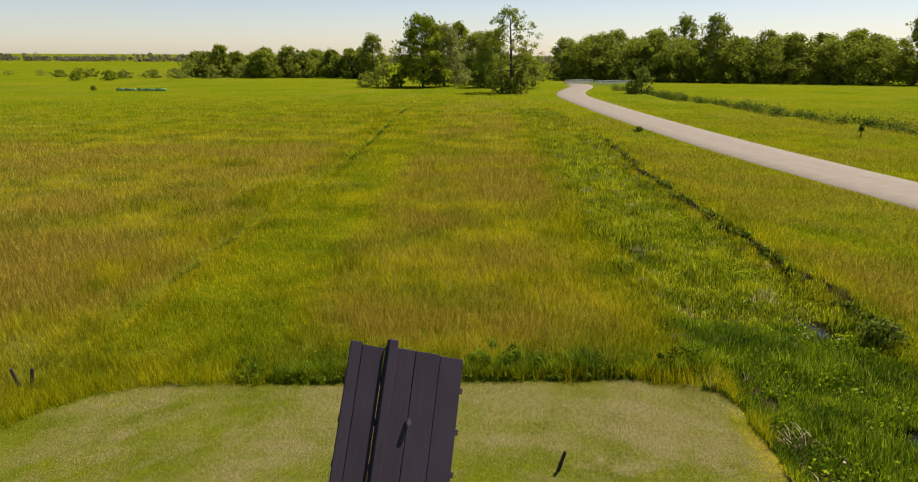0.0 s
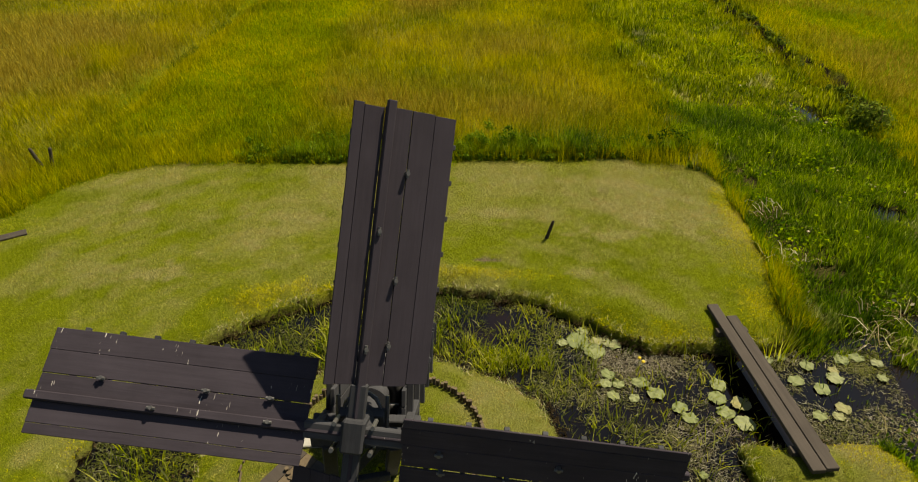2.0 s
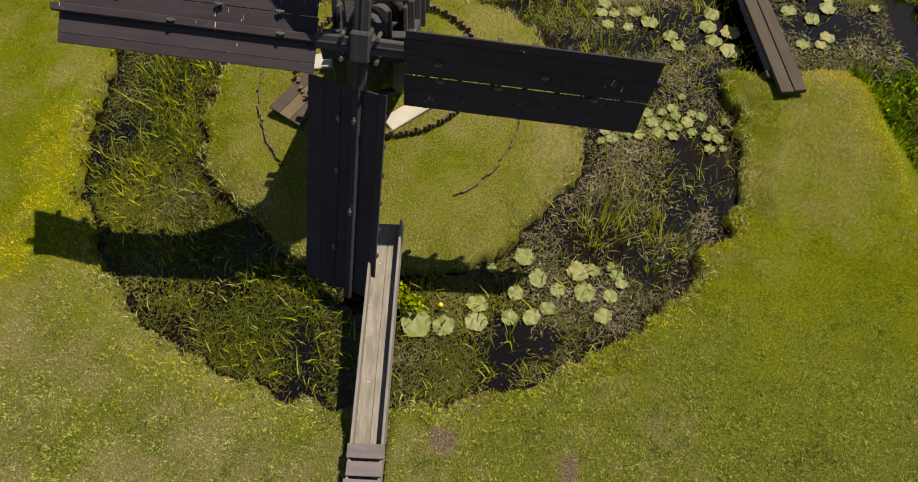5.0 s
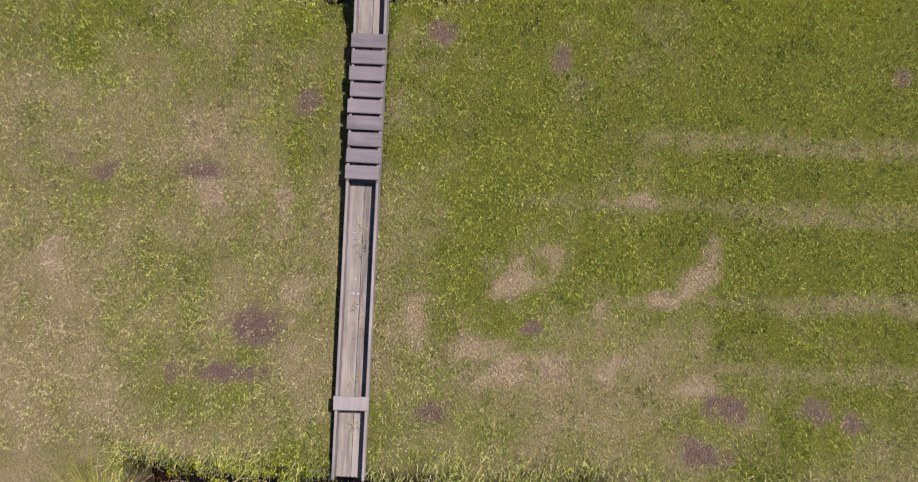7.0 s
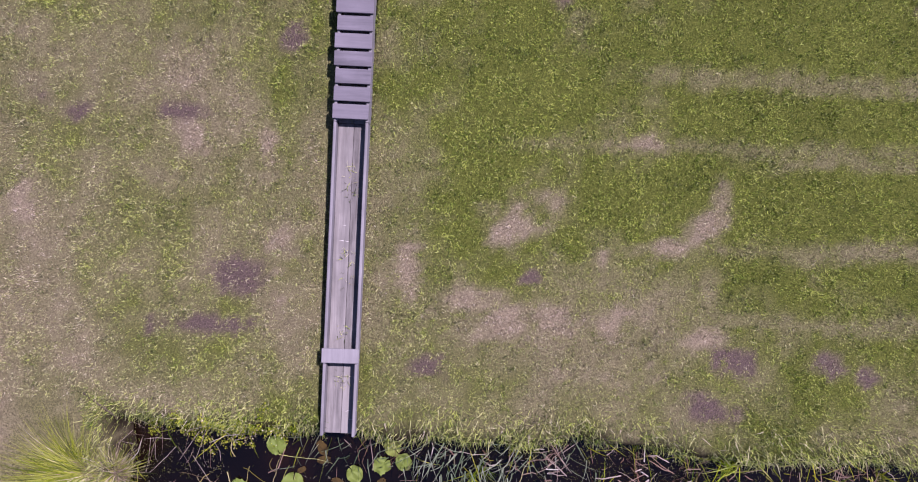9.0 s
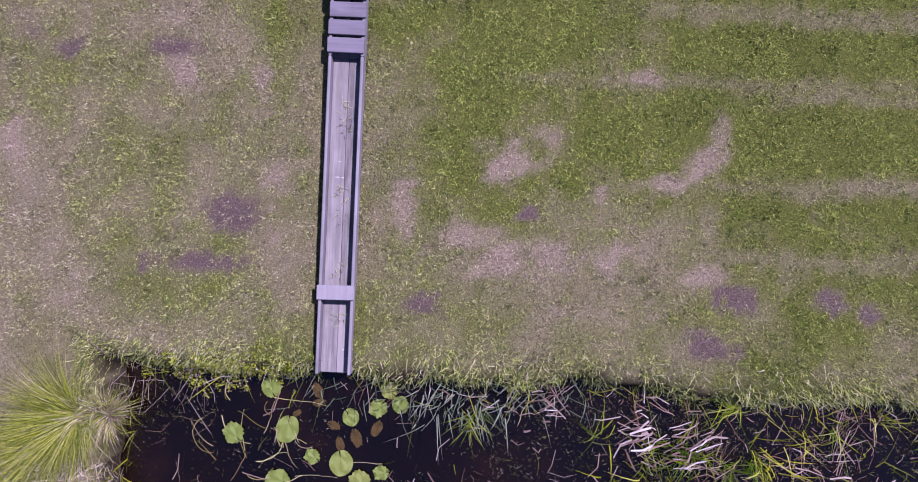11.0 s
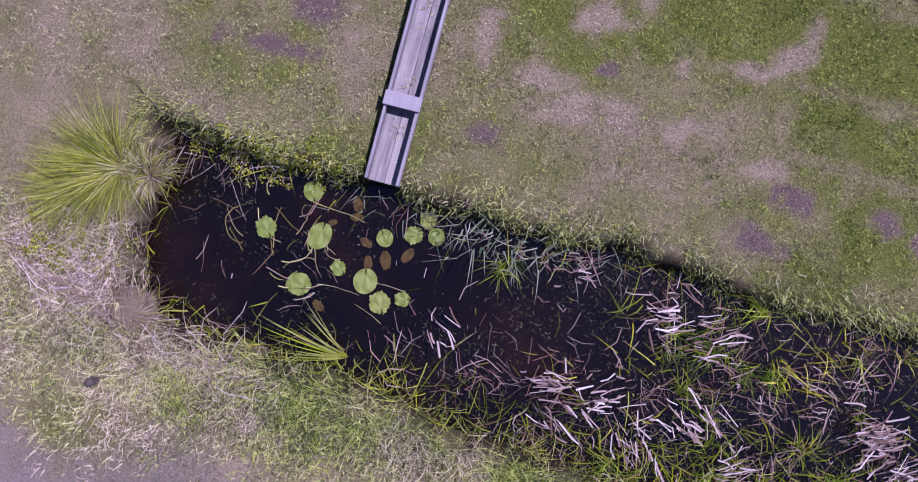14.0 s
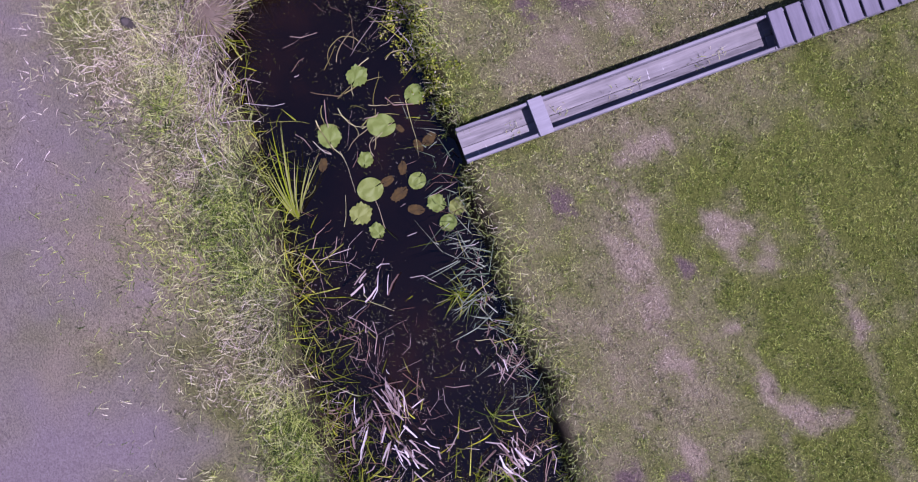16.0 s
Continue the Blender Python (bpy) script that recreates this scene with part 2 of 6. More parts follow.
PAD = pad_material("lily pad", [(0.07, 0.1, 0.018), (0.125, 0.145, 0.045), (0.19, 0.2, 0.1), (0.2, 0.15, 0.04)], (0.17, 0.18, 0.08))
PADGREEN = pad_material("young lily pad", [(0.075, 0.125, 0.01), (0.105, 0.15, 0.018), (0.145, 0.165, 0.026), (0.18, 0.16, 0.02)], (0.135, 0.15, 0.032))
YELLOW = plain_material("yellow petals", (0.75, 0.5, 0.02), (0.85, 0.6, 0.03), 20.0, 0.5)


# ---- mesh helpers ----
def from_arrays(name, verts, faces, mat, attrs=None, smooth=False):
    """A mesh from arrays of vertices and of triangles or quads, with float attributes on its vertices."""
    verts, faces = np.asarray(verts, np.float32), np.asarray(faces, np.int32)
    me = bpy.data.meshes.new(name)
    k = faces.shape[1]
    me.vertices.add(len(verts))
    me.vertices.foreach_set("co", verts.ravel())
    me.loops.add(faces.size)
    me.loops.foreach_set("vertex_index", faces.ravel())
    me.polygons.add(len(faces))
    me.polygons.foreach_set("loop_start", np.arange(0, faces.size, k, dtype=np.int32))
    me.polygons.foreach_set("use_smooth", np.full(len(faces), smooth))
    me.update(calc_edges=True)
    for key, values in (attrs or {}).items():
        me.attributes.new(key, "FLOAT", "POINT").data.foreach_set("value", np.asarray(values, np.float32))
    if mat:
        me.materials.append(mat)
    return me


def part(name, bm, mat, parent=None, label="", smooth=False):
    me = bpy.data.meshes.new(name)
    if smooth:
        for f in bm.faces:
            f.smooth = True
    bm.to_mesh(me)
    bm.free()
    me.materials.append(mat)
    ob = new(name, me)
    ob.parent = parent
    if label:
        ob["label"] = label
    return ob


def box(bm, x0, x1, y0, y1, z0, z1, bevel=0.006, m=None):
    """A bevelled box into bm."""
    got = bmesh.ops.create_cube(bm, size=1)
    for v in got["verts"]:
        v.co = Vector((x0 + (v.co.x + 0.5) * (x1 - x0), y0 + (v.co.y + 0.5) * (y1 - y0), z0 + (v.co.z + 0.5) * (z1 - z0)))
    vs = got["verts"]
    if bevel:
        es = list({e for v in vs for e in v.link_edges})
        out = bmesh.ops.bevel(bm, geom=es, offset=bevel, segments=1, affect="EDGES")
        vs = list({v for f in out["faces"] for v in f.verts} | {v for v in vs if v.is_valid})
    if m is not None:
        bmesh.ops.transform(bm, matrix=m, verts=vs)
    return bm


def rod(bm, a, b, r0, r1, seg=10):
    """A tapered rod between two points into bm."""
    a, b = Vector(a), Vector(b)
    got = bmesh.ops.create_cone(bm, cap_ends=True, segments=seg, radius1=r0, radius2=r1, depth=(b - a).length)
    turn = (b - a).to_track_quat("Z", "Y").to_matrix().to_4x4()
    bmesh.ops.transform(bm, matrix=Matrix.Translation((a + b) / 2) @ turn, verts=got["verts"])
    return bm


def beam(bm, a, b, w, h, bevel=0.008, up=(0, 0, 1)):
    """A squared beam between two points; w across, h along up."""
    a, b = Vector(a), Vector(b)
    y = (b - a).normalized()
    x = y.cross(Vector(up)).normalized()
    z = x.cross(y)
    m = Matrix((x, y, z)).transposed().to_4x4()
    m.translation = a
    return box(bm, -w / 2, w / 2, 0, (b - a).length, -h / 2, h / 2, bevel, m)


def thing(name, label, category, m=None, group="", kind=""):
    ob = new(name)
    ob.empty_display_size = 0.2
    if m is not None:
        ob.matrix_world = m
    return tagged(ob, label, category, group, kind)


# ---- the lie of the land ----
def smooth(a, b, v):
    t = np.clip((v - a) / (b - a), 0, 1)
    return t * t * (3 - 2 * t)


LATTICE = np.random.default_rng(3).uniform(-1, 1, (256, 256))


def lattice_noise(x, y):
    i, j = np.floor(x).astype(int), np.floor(y).astype(int)
    u, v = x - i, y - j
    u, v = u * u * (3 - 2 * u), v * v * (3 - 2 * v)
    g = lambda a, b: LATTICE[a & 255, b & 255]
    return (g(i, j) * (1 - u) + g(i + 1, j) * u) * (1 - v) + (g(i, j + 1) * (1 - u) + g(i + 1, j + 1) * u) * v


def wobble(x, y, s, seed=0.0):
    """Smooth noise of size about one, whose largest features are about s metres."""
    k = 2.0 / s
    a, b = 0.8 * x + 0.6 * y, 0.8 * y - 0.6 * x
    return (lattice_noise(k * x + 17.3 * seed, k * y - 9.1 * seed) + 0.5 * lattice_noise(2.1 * k * a + 5.7 * seed, 2.1 * k * b) + 0.28 * lattice_noise(4.3 * k * x, 4.3 * k * y + 3.3 * seed)) * 0.95


WATER_Z = -0.36
MOAT_Z = -0.25


def moat(x, y):
    """Signed metres: positive in the moat's water, negative on the banks."""
    ro = np.hypot((x + 0.66) / 4.24, (y - 5.53) / 4.07)
    ro = ro * (1 + 0.016 * wobble(x, y, 1.5, 1.0))
    ri = np.hypot((x + 0.87) / 2.5, (y - 5.42) / 2.4) * (1 + 0.026 * wobble(x, y, 1.0, 2.0))
    d = np.minimum((1 - ro) * 4.1, (ri - 1) * 2.4) + 0.09 * wobble(x, y, 0.6, 3.0) + 0.035 * wobble(x, y, 0.2, 6.0)
    # the arm that leaves under the footbridge
    lx, ly = x - 4.1, y - 7.25 - 0.1 * (x - 4.1)
    arm = np.minimum(0.95 + 0.1 * wobble(x, y, 1.4, 4.0) - np.abs(ly), np.minimum(2.2 - lx, lx + 1.6))
    return np.maximum(d, arm)


def ditch_near(x, y):
    """The outlet ditch before the track."""
    yc = -4.42 - 0.08 * np.maximum(x + 1, 0)
    half = 0.96 + 0.05 * np.maximum(x + 1, 0)
    d = half - np.abs(y - yc) + 0.09 * wobble(x, y, 1.3, 5.0)
    return np.minimum(d, (x + 2.95) + 0.1 * wobble(x, y, 1.0, 3.0))


def ditch_far(x, y):
    """The overgrown ditch beside the road."""
    yc = 7.4 + 0.25 * np.sin(y * 0.13)
    half = 2.3 - 0.35 * smooth(25, 70, y) - 0.4 * smooth(8, 3, y)
    return np.minimum(half - np.abs(x - yc) + 0.2 * wobble(x, y, 4.0, 6.0), np.minimum(y - 2.2, 95 - y))


def ditch_right(x, y):
    """The ditch in the meadow past the road."""
    xc = 40.8 - 0.145 * (y - 67) + 0.8 * np.sin(y * 0.2)
    return np.minimum(1.1 - np.abs(x - xc), np.minimum(y - 22, 150 - y))


def bank_line(x, y):
    """Signed metres past the foot of the broken bank beyond the reeds."""
    return x - 10.15 + 0.35 * wobble(x * 0.3, y, 2.4, 3.0) - 0.25 * np.sin(y * 0.13)


def furrow(x, y):
    """Metres from the middle of the furrow in the meadow."""
    return np.abs(x + 8.9 + 0.4 * np.sin(y * 0.09))


def mown(x, y):
    """Signed metres: positive on the mown lawn."""
    far = 14.25 + 0.06 * x - y
    left = np.minimum(x + 8.7, 60) + np.maximum(0, 11.5 - y) * 3
    right = 5.4 - x + np.maximum(0, 6.4 - y) * 0.25 - 0.4 * smooth(11, 9, y) * smooth(6, 8, y)
    k = 2.4
    a = np.minimum(far, left) - np.maximum(0, k - np.abs(far - left)) ** 2 / (4 * k)
    a = np.minimum(a, right) - np.maximum(0, 2.0 - np.abs(a - right)) ** 2 / 8.0
    return np.minimum(a, y + 3.3) + 0.12 * wobble(x, y, 1.7, 8.0)


def track(x, y):
    return -6.55 - y + 0.12 * wobble(x, y, 2.0, 3.0)


def road_mid(y):
    """Middle of the road, across, as a function of the way along."""
    return 15.0 + 8.4 * np.exp(-(y - 30) / 45.0) + 8.5 * smooth(112, 170, y) ** 1.5


# dry spots on the lawn: x, y, size along x, size along y
SPOTS = [(0.79, -1.35, .27, .27), (1.21, -1.22, .17, .18), (2.78, -1.12, .1, .24), (2.63, -1.37, .2, .18), (2.33, -1.58, .36, .09), (-0.22, -1.86, .16, .37), (-1.59, -.78, .18, .37),
         (-1.43, -1.62, .19, .18), (1.19, -2.37, 1.1, .24), (1.96, -2.2, .3, .14), (1.67, -1.71, .14, .12), (1.97, -.59, .36, .1), (2.64, -2.46, .26, .12), (-3.95, -1.34, .2, .4), (.46, -2.14, .36, .18), (1.65, -2.82, .5, .18), (-2.33, -.61, .3, .28), (-1.46, -1.93, .08, .06), (-1.39, -2.2, .07, .07), (-1.22, -1.78, .05, .05)]
FAR_SPOTS = [(-6.46, 11.93, .35, .25), (-3.95, 10.63, .4, .3), (-3.3, 11.6, 1.0, .28), (-5.45, 9.7, .8, .3), (1.3, 13.4, 1.5, .4), (3.6, 12.6, 1.1, .6), (4.2, 11.6, .4, .9), (2.0, 9.94, .35, .22), (.5, 12.0, .9, .28), (2.6, 11.2, .8, .3)]
SCARS = [(-3.76, -.32, .13, .15), (-3.4, -.45, .15, .08), (-2.45, -.41, .26, .09), (-1.38, .31, .11, .2), (-1.81, -1.96, .3, .22), (.05, -2.77, .2, .21), (2.74, -3.09, .38, .18), (3.71, -1.83, .1, .1),
         (.98, -1.91, .13, .06), (3.0, -2.67, .26, .16), (3.87, -2.64, .18, .14), (4.26, -2.75, .12, .09), (-2.21, -2.46, .62, .12), (.02, 1.03, .16, .18), (1.18, .83, .13, .13), (4.7, .75, .09, .09), (.37, 10.27, .24, .06), (2.7, 13.1, .5, .07)]
# pale bands left by the mower: where each begins, its middle, half-width, strength
BANDS = [(1.7, .08, .09, .36), (3.1, -.74, .06, .38), (3.2, -1.58, .1, .48), (1.0, -2.28, .1, .38), (3.3, -3.35, .08, .4), (1.8, -1.6, .06, .3), (.6, -.62, .07, .3)]
MOSS = [(-2.5, 9.35, .7, .22), (-3.4, 9.05, .6, .3), (3.27, 8.2, .65, .35), (4.7, 9.0, .35, .7), (5.2, 12.0, .3, 1.2), (-4.95, 4.4, .35, .9), (-5.3, 2.9, .4, .5), (0.0, 9.85, 1.2, .18)]


TUFTS = [(-11.5, 21.6, 1.7, .8), (-11.0, 27.0, 1.7, .9), (-6.6, 32.8, 1.3, 1.2), (-14.5, 31.0, 2.5, .9), (-4.0, 22.0, .9, .6), (1.5, 20.5, 1.2, .6), (-16.0, 44.0, 3.0, 1.4), (3.8, 28.0, .8, 1.6), (-2.0, 41.0, 1.6, 1.2), (5.6, 34.2, 1.0, 2.5)]


def spots(x, y, some, edge=0.7):
    out = np.zeros_like(x)
    for cx, cy, sx, sy in some:
        near = (np.abs(x - cx) < 2.6 * sx + 0.2) & (np.abs(y - cy) < 2.6 * sy + 0.2)
        if not near.any():
            continue
        u, v = x[near] - cx, y[near] - cy
        r = np.hypot(u / sx, v / sy) + edge * (0.75 * wobble(u * 0.8 + v * 0.6, v * 0.8 - u * 0.6, 0.42, cx * 3) + 0.4 * wobble(0.6 * u - 0.8 * v, 0.6 * v + 0.8 * u, 0.16, cy))
        out[near] = np.maximum(out[near], 1 - smooth(0.1, 1.4, r))
    return out


def bare_scars(x, y):
    return smooth(0.08, 0.95, spots(x, y, SCARS))


def dryness(x, y):
    near = smooth(3.4, 2.0, y)
    base = 0.16 + 0.2 * wobble(x, y, 3.1, 9.0) + 0.17 * wobble(x, y, 0.9, 2.5) + 0.14 * wobble(x, y, 0.3, 4.5)
    base = base + near * (0.2 * smooth(-1.0, -2.6, y) - 0.3 * smooth(-0.2, 0.9, x) * smooth(-2.3, -1.1, y) - 0.2 * smooth(2.0, 3.8, x) + 0.12 * smooth(-0.9, -2.2, x))
    base = base - 0.12 * smooth(-3.5, -6.0, x) * (1 - near)
    ring, bearing = np.hypot(x + 0.66, y - 5.5), np.arctan2(y - 5.5, x + 0.66)
    arcs = smooth(3.0, 5.0, y) * (0.46 * smooth(-0.1, 0.9, wobble(bearing * 2.2, ring * 1.25, 1.5, 6.0)) + 0.4 * smooth(0.2, 1.2, ring - 5.6) * smooth(9.5, 12.5, y) * smooth(-4.5, -2.5, x) * (0.8 + 0.5 * wobble(x, y * 2.2, 2.0, 4.0)))
    base = base + arcs + 0.22 * smooth(2.7, 2.2, ring) + 0.12 * wobble(x, y, 0.5, 3.0) * smooth(2.0, 3.5, y)
    for x0, yc, half, amp in BANDS:
        line = y - yc - 0.05 * wobble(x, 0 * y, 2.0, yc)
        base = np.maximum(base, amp * smooth(1.6, 0.2, np.abs(line) / half + 0.7 * wobble(x, y, 0.22, yc)) * smooth(x0 - 0.3, x0 + 0.8, x + 0.5 * wobble(x, y, 0.7, 2.0)))
    return np.clip(np.maximum.reduce([base, 0.85 * spots(x, y, SPOTS), 0.9 * spots(x, y, FAR_SPOTS), 0.55 * spots(x, y, SCARS) * near]), 0, 1)


POOLS = [(5.7, 7.3, 1.5, 1.1), (5.0, 25.4, .7, 1.0), (9.1, 17.8, .45, 1.3), (7.4, 8.9, .6, .35), (8.4, 12.5, .5, .4)]


def terrain(x, y):
    z = 0.035 * wobble(x, y, 6.0, 3.0) * (1 - smooth(40, 200, np.hypot(x, y)))
    m = moat(x, y)
    z = z - 0.13 * smooth(-0.5, 0.02, m) - 0.72 * smooth(-0.03, 0.15, m)
    z = z - 0.8 * smooth(-0.1, 0.22, ditch_near(x, y))
    z = z - (0.19 + 0.35 * smooth(0.3, 0.6, spots(x, y, POOLS, 0.5))) * smooth(-0.35, 0.5, ditch_far(x, y))
    z = z + 0.28 * smooth(-0.1, 0.1, bank_line(x, y)) * smooth(16.0, 17.2, y) * smooth(75, 50, y) * (1 - smooth(10.5, 14.5, x))
    z = z - 1.0 * smooth(-0.4, 0.4, ditch_right(x, y))
    z = z - 0.16 * smooth(0.145, 0.12, np.abs(x + 0.76 - 0.0113 * y)) * smooth(-3.7, -3.6, y) * smooth(2.0, 1.6, y)
    z = z + 0.12 * smooth(0.5, -0.6, np.hypot(x + 0.95, y - 5.8) - 1.5)
    z = z - 0.2 * smooth(0.8, 0.2, furrow(x, y)) * smooth(15, 18, y) * smooth(120, 80, y)
    strip = smooth(-9.6, -8.2, x + 0.3 * np.sin(y * 0.1)) * smooth(14, 16, y)
    return z + 0.18 * strip * smooth(10, 4, x)


def axis(lo, hi, a, b, step, grow=1.09):
    """Coordinates fine between a and b, then ever wider out to lo and hi."""
    mid = list(np.arange(a, b + step / 2, step))
    for end, sign in ((hi, 1), (lo, -1)):
        d, side = step, []
        at = mid[-1] if sign > 0 else mid[0]
        while sign * (end - at) > 0:
            d *= grow
            at += sign * d
            side.append(at)
        mid = mid + side if sign > 0 else side[::-1] + mid
    return np.array(mid)


def build_ground():
    xs, ys = axis(-3500, 3500, -7.0, 10.6, 0.07), axis(-300, 4500, -7.6, 10.2, 0.07, 1.045)
    X, Y = np.meshgrid(xs, ys)
    x, y = X.ravel(), Y.ravel()
    z = terrain(x, y)
    nx, ny = len(xs), len(ys)
    i = (np.arange(ny - 1)[:, None] * nx + np.arange(nx - 1)[None]).ravel()
    quads = np.stack([i, i + 1, i + nx + 1, i + nx], 1)
    mw = np.maximum(smooth(-0.1, 0.15, mown(x, y)), smooth(1.0, 0.0, y))
    mud = np.maximum.reduce([smooth(-0.02, 0.05, moat(x, y)), smooth(-0.16, 0.04, ditch_near(x, y) + 0.1 * wobble(x, y, 0.3, 2.0)), 0.8 * smooth(0.2, 0.6, ditch_far(x, y)) * smooth(24, 15, y), smooth(-0.2, 0.4, ditch_right(x, y)),
                             smooth(-0.2, -0.05, bank_line(x, y)) * smooth(0.15, 0.05, bank_line(x, y)) * smooth(16.0, 17.2, y) * smooth(75, 50, y)])
    strip = 0.6 * smooth(-5.2, -3.6, x) * smooth(4.2, 2.8, x) * smooth(14, 16, y) * smooth(140, 60, y)
    left = smooth(-8.0, -12.0, x) * smooth(10, 14, y) * smooth(75, 40, y) * 0.55
    dry = np.where(mw > 0.5, dryness(x, y), np.clip(np.maximum(strip * 0.55, left) + 0.2 * wobble(x, y, 9.0, 2.0), 0, 0.9))
    attrs = {"mown": mw, "dry": dry, "moss": spots(x, y, MOSS, 0.6) * 0.35, "mossy": smooth(1.0, 3.4, y + 0.5 * wobble(x, y, 1.0, 4.0)), "soil": dry * (1 - 0.6 * smooth(1.0, 4.0, y)), "scar": bare_scars(x, y), "mud": mud, "bare": (0.62 + 0.5 * wobble(x, y, 1.6, 4.0)) * smooth(-0.3, 0.6, track(x, y) + 0.3 * wobble(x, y, 0.8, 2.0)) * smooth(-40, -20, y)}
    me = from_arrays("ground", np.stack([x, y, z], 1), quads, GROUND, attrs, True)
    tagged(new("ground", me), "flat grassy polder land with a mown lawn, ditches and a dusty track", "ground", kind="structure")


build_ground()


def build_water(name, x0, x1, y0, y1, level, label):
    me = from_arrays(name, [(x0, y0, level), (x1, y0, level), (x1, y1, level), (x0, y1, level)], [(0, 1, 2, 3)], WATER)
    tagged(new(name, me), label, "water", kind="structure")


build_water("water_moat", -5.6, 9.4, 0.6, 40.0, MOAT_Z, "dark still water of the ring moat and reed ditch")
build_water("water_ditch", -3.8, 60.0, -9.0, -3.0, WATER_Z, "dark peaty water of the outlet ditch")


def build_road():
    ys = np.concatenate([np.arange(-60, 176, 2.0)])
    rows = []
    for y in ys:
        c = road_mid(y) if y > 25 else road_mid(25.0) + (25 - y) * 0.25
        half = 2.55
        for k in (-1.06, -1, -0.5, 0, 0.5, 1, 1.06):
            rows.append((c + k * half, y, 0.13 - 0.05 * k * k - (0.12 if abs(k) > 1 else 0)))
    n = len(ys)
    i = (np.arange(n - 1)[:, None] * 7 + np.arange(6)[None]).ravel()
    me = from_arrays("road", rows, np.stack([i, i + 1, i + 8, i + 7], 1), ASPHALT, smooth=True)
    tagged(new("road", me), "narrow sun-bleached asphalt country road bending through meadows", "road", kind="structure")


build_road()

# ---- the windmill ----
HUB = Vector((-0.87, 4.05, 2.34))
TILT = radians(30.5)
AXLE = Vector((0, -math.cos(TILT), math.sin(TILT)))
UPWARD = Vector((0, math.sin(TILT), math.cos(TILT)))
HEAD = Matrix((Vector((1, 0, 0)), UPWARD, AXLE)).transposed().to_4x4()
HEAD.translation = HUB
PITCH, SPIN = 26.3, -5.5


def build_windmill():
    mill = thing("windmill", "small black tarred drainage windmill with four boarded sails and sloping screw", "windmill", pose(-0.95, 5.9, 0))
    base = Matrix.Translation((0.95, -5.9, 0))

    def place(ob, m):
        ob.matrix_basis = m
        return ob

    for k in range(4):
        turn = base @ HEAD @ pose(0, 0, 0, 0, 0, 90 * k + SPIN)
        whip = part("sail", beam(bmesh.new(), (0, -0.05, 0.026), (0, 2.78, 0.026), 0.075, 0.052), TARRED, mill, "black boarded sail on a squared whip")
        place(whip, turn @ pose(0, 0, 0, 0, PITCH, 0))
        # one sail carries its boards before the whip, the others behind it
        lift = 0.1 if k == 3 else 0.0
        edges = (-0.31, -0.22, -0.043, 0.2, 0.405, 0.6)
        for a, b in zip(edges, edges[1:]):
            j = RNG.uniform(-0.012, 0.012, 2)
            g0, g1 = ((0.012 if k == 3 else 0.003) if abs(v - 0.2) < 0.01 else (0.004 if k == 0 else 0.001) if abs(v + 0.043) < 0.01 else 0.0015 for v in (a, b))
            bm = box(bmesh.new(), a + g0, b - g1, 0.41 + j[0], 2.72 + j[1], lift - 0.02, lift, 0.003)
            part("board", bm, TARRED if k in (1, 3) else TARREDCLEAN, whip)
        for r in np.arange(0.6, 2.7, 0.31):
            part("batten", box(bmesh.new(), -0.3, 0.635, r, r + 0.045, lift - 0.075, lift - 0.03, 0.004), BEAM, whip)
        for bx, r in ((0.2, 2.2), (0.2, 1.3), (0.2, 0.75), (0.0, 0.72), (0.0, 1.7)):
            top = lift + 0.05 if bx or k == 3 else 0.08
            bm = rod(bmesh.new(), (bx, r, top - 0.06), (bx, r, top), 0.022, 0.018, 8)
            rod(bm, (bx, r - 0.035, top - 0.02), (bx, r + 0.035, top - 0.02), 0.014, 0.014, 6)
            part("bolt", bm, IRON, whip)
    # poll end: crossed timbers round the shaft head
    hub = part("hub", box(bmesh.new(), -0.095, 0.095, -0.14, 0.14, -0.2, 0.13, 0.02), BEAM, mill, "squared grey timber poll end")
    place(hub, base @ HEAD @ pose(0, 0, 0, 0, 0, SPIN))
    for a in (0, 90):
        cross = part("clamp", box(bmesh.new(), -0.07, 0.07, -0.42, 0.42, 0.0 if a else -0.12, 0.1 if a else -0.02, 0.01), BEAM, hub)
        cross.matrix_basis = pose(0, 0, 0.07 if not a else -0.05, 0, 0, a)
    for sx in (-0.16, 0.16):
        part("bolt", rod(rod(bmesh.new(), (sx, 0.1, -0.1), (sx, 0.1, 0.13), 0.02, 0.02, 8), (sx, -0.12, -0.1), (sx, -0.12, 0.13), 0.02, 0.02, 8), IRON, hub)
    # shaft and screw casing, sloping down into the far side of the moat
    shaft = part("shaft", rod(bmesh.new(), (0, 0, 0), (0, 0, -5.3), 0.13, 0.1, 14), BEAM, mill, "", True)
    place(shaft, base @ HEAD)
    n, lo, hi, turns = 180, -5.2, -0.95, 9
    vs, fs = [], []
    for i in range(n + 1):
        t = i / n
        a = t * turns * 2 * math.pi
        z = lo + (hi - lo) * t
        for r in (0.1, 0.27):
            vs.append((r * math.cos(a), r * math.sin(a), z))
    for i in range(n):
        fs.append((2 * i, 2 * i + 1, 2 * i + 3, 2 * i + 2))
